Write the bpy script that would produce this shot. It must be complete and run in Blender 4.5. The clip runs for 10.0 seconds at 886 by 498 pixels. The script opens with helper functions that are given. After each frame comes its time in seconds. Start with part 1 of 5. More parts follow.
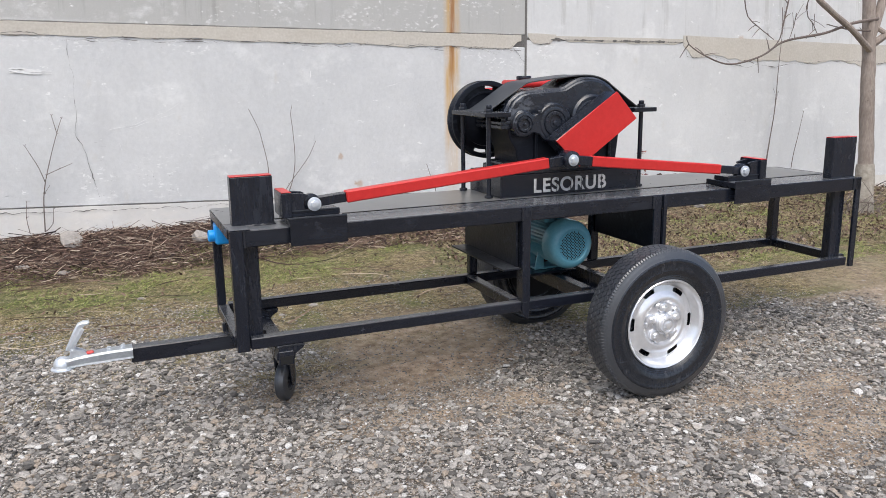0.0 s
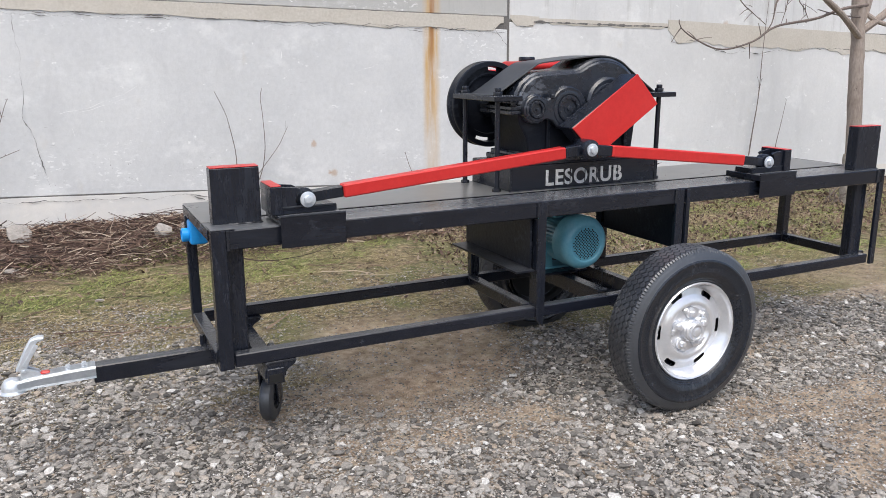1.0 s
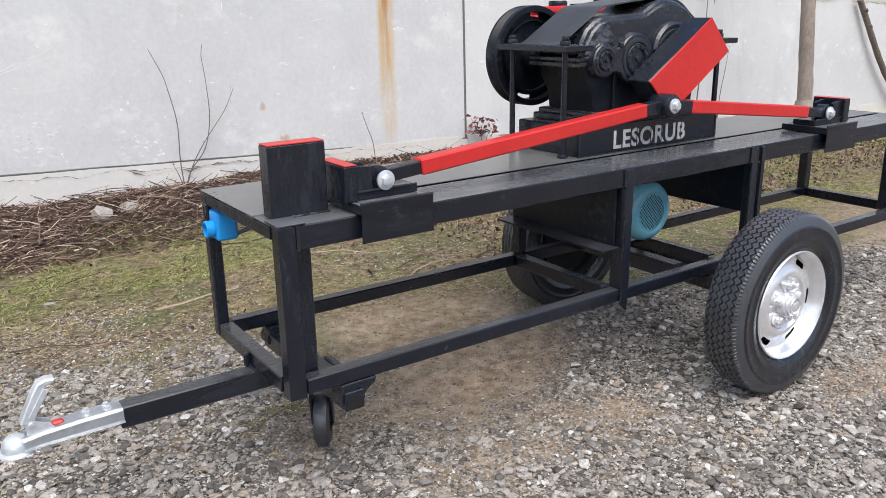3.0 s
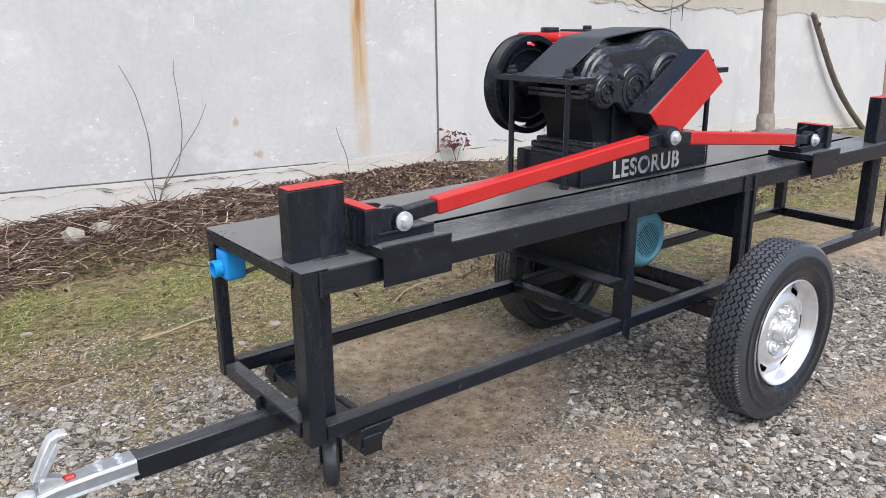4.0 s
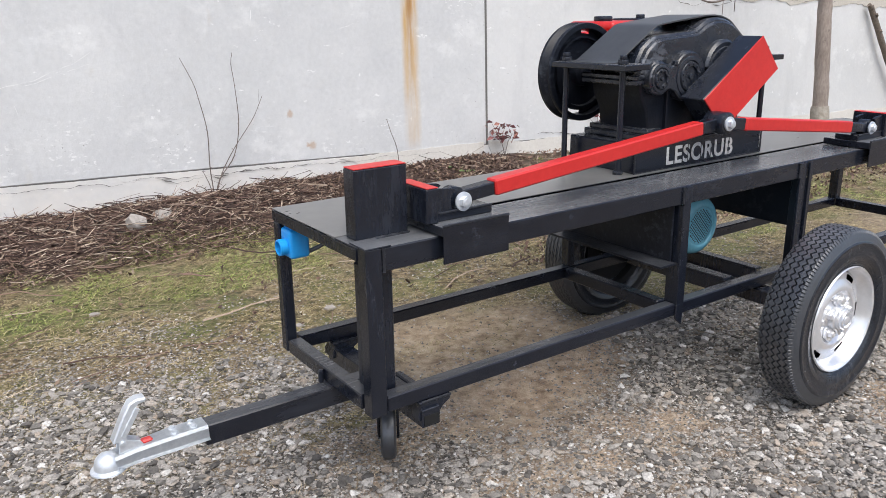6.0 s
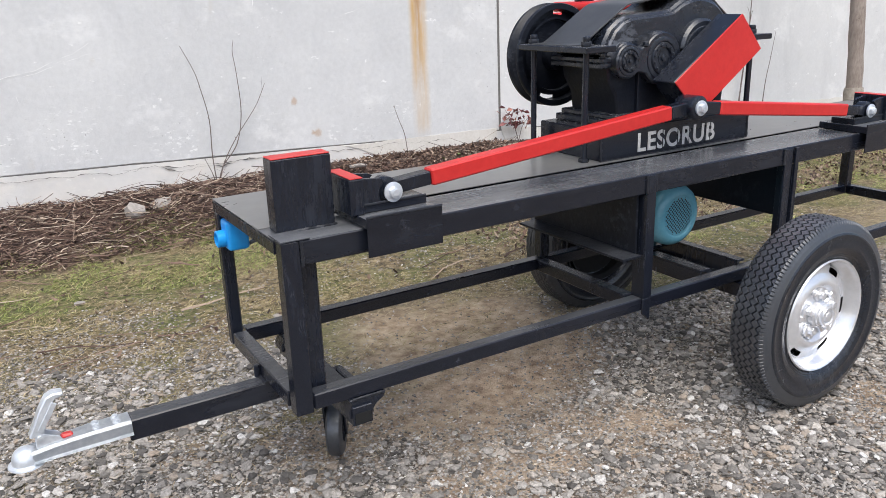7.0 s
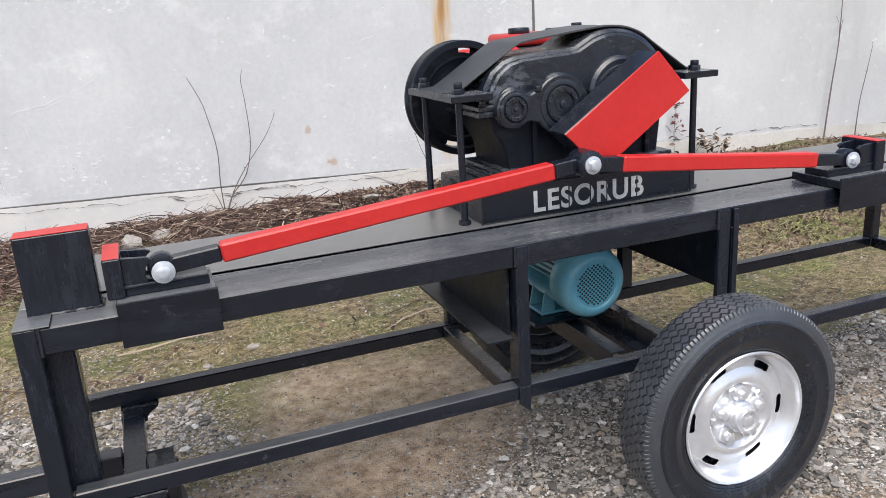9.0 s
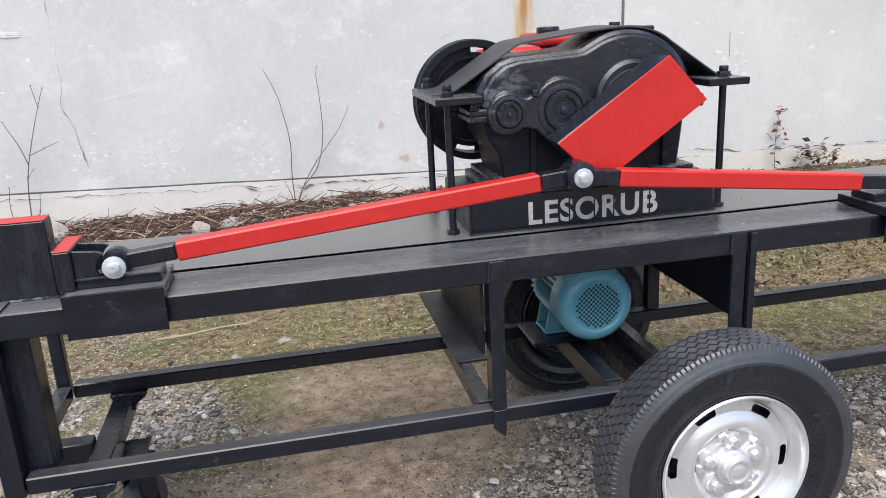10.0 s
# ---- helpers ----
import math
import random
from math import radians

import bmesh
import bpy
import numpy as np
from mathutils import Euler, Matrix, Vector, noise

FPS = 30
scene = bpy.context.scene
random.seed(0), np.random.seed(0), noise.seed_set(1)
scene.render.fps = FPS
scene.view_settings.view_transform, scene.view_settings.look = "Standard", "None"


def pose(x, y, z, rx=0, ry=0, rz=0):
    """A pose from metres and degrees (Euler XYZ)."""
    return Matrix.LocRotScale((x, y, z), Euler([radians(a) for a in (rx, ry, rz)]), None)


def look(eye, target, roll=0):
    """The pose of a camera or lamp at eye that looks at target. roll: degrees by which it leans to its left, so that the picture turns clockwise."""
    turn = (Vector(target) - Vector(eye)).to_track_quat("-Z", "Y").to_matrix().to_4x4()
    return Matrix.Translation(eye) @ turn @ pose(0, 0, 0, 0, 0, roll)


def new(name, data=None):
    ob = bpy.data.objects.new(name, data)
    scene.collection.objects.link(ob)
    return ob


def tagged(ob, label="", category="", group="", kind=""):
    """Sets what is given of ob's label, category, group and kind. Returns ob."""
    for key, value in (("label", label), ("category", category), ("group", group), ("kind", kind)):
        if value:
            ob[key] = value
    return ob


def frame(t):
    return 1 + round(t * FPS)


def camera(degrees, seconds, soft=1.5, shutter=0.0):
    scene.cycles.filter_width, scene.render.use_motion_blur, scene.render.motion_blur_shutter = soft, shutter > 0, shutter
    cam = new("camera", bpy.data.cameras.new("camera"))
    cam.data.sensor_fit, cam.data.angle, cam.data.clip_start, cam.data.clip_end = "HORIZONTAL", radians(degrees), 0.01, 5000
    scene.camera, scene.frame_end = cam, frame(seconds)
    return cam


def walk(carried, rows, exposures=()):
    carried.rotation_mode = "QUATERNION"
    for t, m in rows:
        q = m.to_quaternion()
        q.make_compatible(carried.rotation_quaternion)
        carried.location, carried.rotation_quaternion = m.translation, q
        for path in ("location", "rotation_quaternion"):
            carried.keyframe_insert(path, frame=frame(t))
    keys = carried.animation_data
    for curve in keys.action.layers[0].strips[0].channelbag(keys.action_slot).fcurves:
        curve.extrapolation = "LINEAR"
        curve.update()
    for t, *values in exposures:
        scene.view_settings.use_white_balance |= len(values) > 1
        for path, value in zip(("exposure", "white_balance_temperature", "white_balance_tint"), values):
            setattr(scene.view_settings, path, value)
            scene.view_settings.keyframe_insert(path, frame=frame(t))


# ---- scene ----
cam = camera(58.6, 10.0, 0.7)
# the trailer's own axes: x along it, y towards the wall, z up from its wheels; the yard slopes a little
YARD = pose(0, 0, -0.03, 3.7, -2.0, 0)
PATH = [
    (0, (-0.384, -2.639, 1.303), (0.37, -0.838, 0.869), -0.8),
    (0.5, (-0.371, -2.42, 1.288), (0.418, -0.635, 0.851), -0.4),
    (1, (-0.409, -2.263, 1.275), (0.441, -0.513, 0.809), -0.2),
    (1.5, (-0.538, -2.088, 1.244), (0.375, -0.381, 0.738), -0.4),
    (2, (-0.64, -1.94, 1.251), (0.331, -0.277, 0.708), -0.7),
    (2.5, (-0.671, -1.744, 1.237), (0.355, -0.121, 0.675), -1.0),
    (4, (-0.798, -1.464, 1.344), (0.381, 0.046, 0.77), -0.4),
    (4.5, (-0.875, -1.451, 1.355), (0.331, 0.044, 0.799), -0.2),
    (5, (-0.89, -1.467, 1.351), (0.287, 0.052, 0.798), -0.4),
    (5.5, (-0.923, -1.465, 1.334), (0.217, 0.078, 0.769), -0.6),
    (7, (-0.585, -1.589, 1.305), (0.393, 0.045, 0.694), -1.9),
    (7.5, (-0.424, -1.574, 1.318), (0.504, 0.085, 0.697), -2.7),
    (8, (-0.215, -1.509, 1.337), (0.632, 0.197, 0.726), -3.4),
    (8.5, (0.018, -1.557, 1.366), (0.78, 0.197, 0.78), -3.8),
    (9, (0.246, -1.658, 1.357), (0.92, 0.134, 0.779), -3.6),
    (9.5, (0.423, -1.654, 1.329), (0.969, 0.18, 0.748), -3.7),
    (10, (0.623, -1.662, 1.344), (0.995, 0.218, 0.772), -3.0),
]
walk(cam, [(t, YARD @ look(eye, target, roll)) for t, eye, target, roll in PATH], [(0.0, 0.88, 6430, 7), (1.0, 0.92, 6430, 7), (2.0, 1.0, 6430, 7), (5.5, 1.0, 6430, 7), (8.0, 1.03, 6430, 7), (10.0, 1.04, 6430, 7)])

# ---- light ----
world = bpy.data.worlds.new("sky")
scene.world = world
world.use_nodes = True
wn = world.node_tree
sky = wn.nodes.new("ShaderNodeTexSky")
sky.sky_type, sky.sun_disc = "NISHITA", False
sky.sun_elevation, sky.sun_rotation = radians(58), radians(200)
sky.air_density, sky.dust_density, sky.ozone_density = 0.6, 3.0, 0.4
wn.links.new(sky.outputs[0], wn.nodes["Background"].inputs[0])
wn.nodes["Background"].inputs[1].default_value = 0.13
sun = new("sun", bpy.data.lights.new("sun", "SUN"))
sun.data.energy, sun.data.angle, sun.data.color = 1.2, radians(60), (1.0, 0.985, 0.96)
sun.matrix_world = look((-1.2, -3.2, 6), (0, 0, 0))

# ---- materials ----


def nodes_of(name):
    m = bpy.data.materials.new(name)
    m.use_nodes = True
    return m, m.node_tree.nodes, m.node_tree.links, m.node_tree.nodes["Principled BSDF"]


def noise_ramp(n, l, coord, scale, stops, detail=6.0, rough=0.6):
    tex = n.new("ShaderNodeTexNoise")
    tex.inputs["Scale"].default_value, tex.inputs["Detail"].default_value, tex.inputs["Roughness"].default_value = scale, detail, rough
    l.new(coord, tex.inputs["Vector"])
    ramp = n.new("ShaderNodeValToRGB")
    els = ramp.color_ramp.elements
    while len(els) < len(stops):
        els.new(0.5)
    for e, (p, c) in zip(els, stops):
        e.position, e.color = p, (*c, 1)
    l.new(tex.outputs[0], ramp.inputs[0])
    return tex, ramp


def mixed(n, l, a, b, fac, blend="MIX"):
    mx = n.new("ShaderNodeMix")
    mx.data_type, mx.blend_type = "RGBA", blend
    l.new(a, mx.inputs[6])
    l.new(b, mx.inputs[7])
    if isinstance(fac, float):
        mx.inputs[0].default_value = fac
    else:
        l.new(fac, mx.inputs[0])
    return mx.outputs[2]


def bumped(n, l, height, bsdf, strength, distance):
    b = n.new("ShaderNodeBump")
    b.inputs["Strength"].default_value, b.inputs["Distance"].default_value = strength, distance
    l.new(height, b.inputs["Height"])
    l.new(b.outputs[0], bsdf.inputs["Normal"])


def paint(name, dark, light, rough=0.4, metal=0.0, fine=90.0, coarse=5.0, bump=0.25, stretch=(1, 1, 1), gloss_var=0.15, ior=1.5, scuff=None, top_sheen=0.0):
    """Paint or bare metal with brush marks: two scales of colour, uneven gloss and a fine relief."""
    m, n, l, bsdf = nodes_of(name)
    tc = n.new("ShaderNodeTexCoord")
    mp = n.new("ShaderNodeMapping")
    mp.inputs["Scale"].default_value = stretch
    l.new(tc.outputs["Object"], mp.inputs[0])
    mid = [0.5 * (a + b) for a, b in zip(dark, light)]
    t1, r1 = noise_ramp(n, l, mp.outputs[0], coarse, [(0.3, dark), (0.7, mid)])
    t2, r2 = noise_ramp(n, l, mp.outputs[0], fine, [(0.35, dark), (0.75, light)])
    col = mixed(n, l, r1.outputs[0], r2.outputs[0], 0.45)
    mr = n.new("ShaderNodeMapRange")
    mr.inputs[3].default_value, mr.inputs[4].default_value = rough - gloss_var, rough + gloss_var
    l.new(t1.outputs[0], mr.inputs[0])
    gloss = mr.outputs[0]
    for scale, along, lo, hi, colour, amount in scuff or ():
        # worn, dry brush strokes that lie along the bar
        ms = n.new("ShaderNodeMapping")
        ms.inputs["Scale"].default_value = along
        l.new(tc.outputs["Object"], ms.inputs[0])
        white = (1.0, 1.0, 1.0)
        ts, rs = noise_ramp(n, l, ms.outputs[0], scale, [(lo, (0.0, 0.0, 0.0)), (hi, white)], 8.0, 0.7)
        tp, rp = noise_ramp(n, l, tc.outputs["Object"], scale * 0.12, [(0.45, (0.0, 0.0, 0.0)), (0.62, white)], 4.0, 0.6)
        mask = n.new("ShaderNodeMath")
        mask.operation = "MULTIPLY"
        l.new(rs.outputs[0], mask.inputs[0])
        l.new(rp.outputs[0], mask.inputs[1])
        weak = n.new("ShaderNodeMath")
        weak.operation = "MULTIPLY"
        weak.inputs[1].default_value = amount
        l.new(mask.outputs[0], weak.inputs[0])
        tint = n.new("ShaderNodeRGB")
        tint.outputs[0].default_value = (*colour, 1)
        col = mixed(n, l, col, tint.outputs[0], weak.outputs[0])
        up = n.new("ShaderNodeMath")
        up.operation = "MULTIPLY_ADD"
        up.inputs[1].default_value = 0.25
        l.new(weak.outputs[0], up.inputs[0])
        l.new(gloss, up.inputs[2])
        gloss = up.outputs[0]
    if top_sheen:
        # paler patchy tint on level faces, standing in for the sky's sheen
        g = n.new("ShaderNodeNewGeometry")
        sx = n.new("ShaderNodeSeparateXYZ")
        l.new(g.outputs["True Normal"], sx.inputs[0])
        mz = n.new("ShaderNodeMapRange")
        mz.inputs[1].default_value, mz.inputs[2].default_value = 0.80, 0.97
        l.new(sx.outputs[2], mz.inputs[0])
        td, rd = noise_ramp(n, l, mp.outputs[0], 14.0, [(0.30, (0.25, 0.25, 0.25)), (0.70, (1.0, 1.0, 1.0))], 8.0, 0.7)
        a = n.new("ShaderNodeMath")
        a.operation = "MULTIPLY"
        l.new(mz.outputs[0], a.inputs[0])
        l.new(rd.outputs[0], a.inputs[1])
        c = n.new("ShaderNodeMath")
        c.operation = "MULTIPLY"
        c.inputs[1].default_value = top_sheen
        l.new(a.outputs[0], c.inputs[0])
        tint = n.new("ShaderNodeRGB")
        tint.outputs[0].default_value = (0.200, 0.205, 0.215, 1)
        col = mixed(n, l, col, tint.outputs[0], c.outputs[0])
    l.new(col, bsdf.inputs["Base Color"])
    l.new(gloss, bsdf.inputs["Roughness"])
    bsdf.inputs["Metallic"].default_value, bsdf.inputs["IOR"].default_value = metal, ior
    bumped(n, l, t2.outputs[0], bsdf, bump, 0.002)
    return m


STROKES = [(30.0, (0.12, 1.0, 0.8), 0.50, 0.72, (0.050, 0.058, 0.076), 0.34), (24.0, (0.6, 1, 1), 0.60, 0.68, (0.10, 0.106, 0.125), 0.35)]
UPRIGHT = [(60.0, (0.8, 1.0, 0.14), 0.49, 0.68, (0.040, 0.048, 0.066), 0.36), (24.0, (1, 1, 0.6), 0.60, 0.68, (0.09, 0.096, 0.115), 0.30)]
BLACK = paint("black_paint", (0.0062, 0.0077, 0.0130), (0.0190, 0.0235, 0.0360), 0.25, fine=70, coarse=5, bump=0.45, stretch=(1, 1, 0.18), gloss_var=0.14, ior=1.52, scuff=UPRIGHT)
# the next two carry the painted sky sheen on their tops, weaker on rails
SHEEN_TOP = paint("black_paint_top_sheen", (0.0050, 0.0063, 0.0110), (0.0175, 0.0215, 0.0320), 0.25, fine=60, coarse=5, bump=0.35, gloss_var=0.15, ior=1.52, top_sheen=0.80, stretch=(0.22, 1, 1), scuff=STROKES)
RAIL = paint("black_rail_paint", (0.0052, 0.0064, 0.0110), (0.0165, 0.0200, 0.0320), 0.25, fine=60, coarse=5, bump=0.35, gloss_var=0.15, ior=1.52, top_sheen=0.30, stretch=(0.22, 1, 1), scuff=STROKES)
BEAD = paint("black_weld", (0.0060, 0.0070, 0.0110), (0.04, 0.043, 0.052), 0.36, fine=90, coarse=12, bump=0.3)
CAST = paint("black_cast_iron", (0.0046, 0.0058, 0.0098), (0.0145, 0.0180, 0.0270), 0.38, fine=70, coarse=13, bump=0.6, gloss_var=0.16, ior=1.36, top_sheen=0.22,
             scuff=[(34.0, (0.25, 1.0, 1.0), 0.52, 0.62, (0.10, 0.112, 0.135), 0.30)])
WORN = paint("worn_black_casting", (0.0070, 0.0090, 0.0150), (0.026, 0.032, 0.045), 0.27, fine=70, coarse=13, bump=0.6, gloss_var=0.15, ior=1.62, top_sheen=0.5,
             scuff=[(30.0, (0.5, 1.0, 1.0), 0.53, 0.61, (0.165, 0.18, 0.21), 0.6)])
STRAP = paint("black_sheet_strap", (0.036, 0.038, 0.041), (0.075, 0.077, 0.080), 0.40, fine=30, coarse=4, bump=0.08, gloss_var=0.07)
SHEET = paint("dull_sheet_steel", (0.125, 0.125, 0.124), (0.185, 0.183, 0.178), 0.30, fine=24, coarse=2.2, bump=0.06, gloss_var=0.08, ior=1.8,
              scuff=[(9.0, (0.5, 1, 1), 0.52, 0.66, (0.24, 0.235, 0.225), 0.55), (60.0, (0.1, 1, 1), 0.6, 0.7, (0.15, 0.15, 0.15), 0.5)])
RED = paint("red_paint", (0.50, 0.019, 0.019), (0.64, 0.038, 0.033), 0.34, fine=50, coarse=4, bump=0.15, gloss_var=0.06)
# upward faces of the rubber are tinted paler as sky sheen
RUBBER = paint("tyre_rubber", (0.0130, 0.0155, 0.0205), (0.046, 0.053, 0.065), 0.40, fine=140, coarse=9, bump=0.25, ior=1.95, gloss_var=0.12, top_sheen=0.40,
               scuff=[(40.0, (1, 1, 0.4), 0.50, 0.70, (0.095, 0.098, 0.105), 0.45), (14.0, (0.25, 1, 1.0), 0.60, 0.70, (0.13, 0.13, 0.135), 0.3)])
SIDEWALL = paint("tyre_sidewall", (0.0080, 0.0098, 0.0140), (0.026, 0.031, 0.042), 0.24, fine=120, coarse=10, bump=0.2, ior=1.55, gloss_var=0.12,
                 scuff=[(40.0, (1, 1, 0.4), 0.52, 0.70, (0.075, 0.080, 0.088), 0.4), (60.0, (0.12, 1, 1.0), 0.64, 0.70, (0.20, 0.20, 0.20), 0.4)])
SILVER = paint("silver_wheel_paint", (0.72, 0.73, 0.75), (0.96, 0.96, 0.97), 0.21, metal=0.62, fine=38, coarse=9, bump=0.5, gloss_var=0.12)
ZINC = paint("zinc_plating", (0.60, 0.64, 0.68), (0.88, 0.90, 0.93), 0.38, metal=0.6, fine=90, coarse=22, bump=0.25, gloss_var=0.16)
TEAL = paint("blue_motor_paint", (0.115, 0.33, 0.42), (0.19, 0.44, 0.54), 0.19, fine=80, coarse=7, bump=0.1)
BLUE = paint("blue_socket_plastic", (0.015, 0.30, 0.78), (0.03, 0.40, 0.90), 0.30, fine=80, coarse=7, bump=0.05, gloss_var=0.05)
WHITE = paint("white_stencil_paint", (0.42, 0.42, 0.42), (0.85, 0.85, 0.85), 0.6, fine=130, coarse=26, bump=0.1)
# near-black colour that stands in for the shade inside hollow parts
DARK = paint("hollow_shade", (0.004, 0.004, 0.004), (0.008, 0.008, 0.008), 0.8)

# ---- building helpers ----


def box(bm, x0, x1, y0, y1, z0, z1, bevel=0.002, turn=None):
    b = bmesh.new()
    bmesh.ops.create_cube(b, size=1.0)
    for v in b.verts:
        v.co = ((x0 + x1) / 2 + v.co.x * (x1 - x0), (y0 + y1) / 2 + v.co.y * (y1 - y0), (z0 + z1) / 2 + v.co.z * (z1 - z0))
    if bevel:
        bmesh.ops.bevel(b, geom=b.edges[:], offset=min(bevel, 0.45 * min(x1 - x0, y1 - y0, z1 - z0)), segments=1 if bevel <= 0.005 else 3, profile=0.5, affect="EDGES")
    return merge(bm, b, turn)


def merge(bm, b, turn=None):
    if turn is not None:
        bmesh.ops.transform(b, matrix=turn, verts=b.verts[:])
    tmp = bpy.data.meshes.new("tmp")
    b.to_mesh(tmp)
    b.free()
    bm.from_mesh(tmp)
    bpy.data.meshes.remove(tmp)
    return bm


AXIS = {"x": Matrix.Rotation(radians(90), 4, "Y"), "y": Matrix.Rotation(radians(-90), 4, "X"), "z": Matrix.Identity(4)}


def cyl(bm, c, axis, r, depth, seg=24, r2=None, bevel=0.0, turn=None):
    """A cylinder or cone round c along an axis, r at its low end."""
    b = bmesh.new()
    bmesh.ops.create_cone(b, cap_ends=True, segments=seg, radius1=r, radius2=r if r2 is None else r2, depth=depth)
    if bevel:
        rims = [e for e in b.edges if abs(e.verts[0].co.z - e.verts[1].co.z) < 1e-6]
        bmesh.ops.bevel(b, geom=rims, offset=bevel, segments=2, profile=0.5, affect="EDGES")
    m = Matrix.Translation(c) @ AXIS[axis]
    return merge(bm, b, m if turn is None else turn @ m)


def lathe(bm, profile, seg, c=(0, 0, 0), axis="y", shift=None, skip=None):
    """Turns (radius, along) pairs round an axis; shift(angle, along) moves the radius; skip(i, k) leaves faces out."""
    rings = []
    m = Matrix.Translation(c) @ AXIS[axis]
    for i in range(seg):
        a = 2 * math.pi * i / seg
        ring = []
        for r, h in profile:
            rr = r + (shift(a, r, h) if shift else 0)
            ring.append(bm.verts.new(m @ Vector((rr * math.cos(a), rr * math.sin(a), h))))
        rings.append(ring)
    for i in range(seg):
        for k in range(len(profile) - 1):
            if skip and skip(i, k):
                continue
            p, q = rings[i], rings[(i + 1) % seg]
            bm.faces.new((p[k], q[k], q[k + 1], p[k + 1]))
    return bm


def prism(bm, pts, y0, y1, bevel=0.002, turn=None):
    """A plate with an outline in x and z, from y0 to y1."""
    b = bmesh.new()
    f = b.faces.new([b.verts.new((x, y0, z)) for x, z in pts])
    ext = bmesh.ops.extrude_face_region(b, geom=[f])
    for v in ext["geom"]:
        if isinstance(v, bmesh.types.BMVert):
            v.co.y = y1
    bmesh.ops.recalc_face_normals(b, faces=b.faces[:])
    if bevel:
        bmesh.ops.bevel(b, geom=[e for e in b.edges if e.calc_face_angle(0) > 0.6], offset=bevel, segments=1, affect="EDGES")
    return merge(bm, b, turn)


def hexbolt(bm, c, axis, r=0.011, h=0.009, turn=None):
    cyl(bm, c, axis, r * 1.35, h * 0.3, 16, turn=turn)
    d = {"x": (1, 0, 0), "y": (0, -1, 0), "z": (0, 0, 1)}[axis]
    return cyl(bm, Vector(c) + Vector(d) * h * 0.6, axis, r, h, 6, bevel=0.001, turn=turn)


BASES = {}


def thing(name, base, label, category, group="", yard=True):
    """An empty at its base, which parents its parts; places inside are in the trailer's axes."""
    ob = new(name)
    ob.empty_display_size = 0.05
    ob.matrix_world = (YARD if yard else Matrix.Identity(4)) @ Matrix.Translation(base)
    BASES[ob.name] = Vector(base)
    return tagged(ob, label, category, group)


def part(name, bm, material, parent, label="", smooth=True):
    base = BASES[parent.name]
    bmesh.ops.recalc_face_normals(bm, faces=bm.faces[:])
    me = bpy.data.meshes.new(name)
    bmesh.ops.translate(bm, vec=-base, verts=bm.verts[:])
    bm.to_mesh(me)
    bm.free()
    for m in material if isinstance(material, (list, tuple)) else [material]:
        me.materials.append(m)
    if smooth:
        me.shade_smooth()
        me.set_sharp_from_angle(angle=radians(35))
    ob = new(name, me)
    ob.parent = parent
    BASES[ob.name] = base
    return tagged(ob, label)


def bar(name, parent, x0, x1, y0, y1, z0, z1, material=None, bevel=0.004, label=""):
    return part(name, box(bmesh.new(), x0, x1, y0, y1, z0, z1, bevel), material or BLACK, parent, label)


def tube(bm, pts, r0, r1, seg=8, rag=0.0, fine=0.05):
    """A tapered round limb along points, smoothed, with an uneven skin."""
    pts = [Vector(p) for p in pts]
    line = []
    for i in range(len(pts) - 1):
        p0, p1, p2, p3 = pts[max(i - 1, 0)], pts[i], pts[i + 1], pts[min(i + 2, len(pts) - 1)]
        k = max(2, int((p2 - p1).length / fine))
        for j in range(k):
            t = j / k
            line.append(0.5 * ((2 * p1) + (p2 - p0) * t + (2 * p0 - 5 * p1 + 4 * p2 - p3) * t * t + (3 * p1 - p0 - 3 * p2 + p3) * t ** 3))
    line.append(pts[-1])
    rings, s = [], None
    for i, c in enumerate(line):
        d = (line[min(i + 1, len(line) - 1)] - line[max(i - 1, 0)]).normalized()
        s = d.orthogonal().normalized() if s is None else (s - d * s.dot(d)).normalized()
        t = d.cross(s)
        r = r0 + (r1 - r0) * i / (len(line) - 1)
        ring = []
        for e in range(seg):
            g = 2 * math.pi * e / seg
            v = c + (s * math.cos(g) + t * math.sin(g)) * r
            v += (v - c) * rag * noise.noise(v * (9 if fine > 0.01 else 160))
            ring.append(bm.verts.new(v))
        rings.append(ring)
    for p, q in zip(rings, rings[1:]):
        for e in range(seg):
            bm.faces.new((p[e], p[(e + 1) % seg], q[(e + 1) % seg], q[e]))
    bm.faces.new(rings[-1])
    bm.faces.new(rings[0][::-1])
    return bm


def weld(parent, a, b, r=0.0042):
    """A lumpy weld bead from a to b."""
    part("weld_seam", tube(bmesh.new(), [a, b], r * 0.8, r * 0.8, 7, 0.5, 0.004), BEAD, parent)

# ---- the trailer frame ----
DEEP, TOP = 0.52, 0.80
trailer = thing("log_splitter_trailer", (1.4, 0.25, 0.05), "black-painted welded steel trailer table on two car wheels", "trailer")
bar("front_beam", trailer, -0.0025, 2.812, 0.001, 0.172, 0.742, TOP, SHEEN_TOP, bevel=0.003)
bar("table_plate", trailer, -0.047, 2.812, 0.190, DEEP, 0.7985, TOP + 0.001, SHEET, 0.0005, "dull grey steel table sheet")
bar("end_plate", trailer, -0.0468, 0.112, 0.146, 0.1885, 0.7962, TOP + 0.0018, SHEET, 0.001)
bar("back_beam", trailer, 0.0, 2.81, 0.47, DEEP - 0.002, 0.742, 0.798)
bar("plate_support", trailer, 0.001, 2.81, 0.215, 0.25, 0.742, 0.798)
bar("end_beam", trailer, -0.048, -0.001, 0.041, DEEP - 0.001, 0.767, 0.7957, bevel=0.0008)
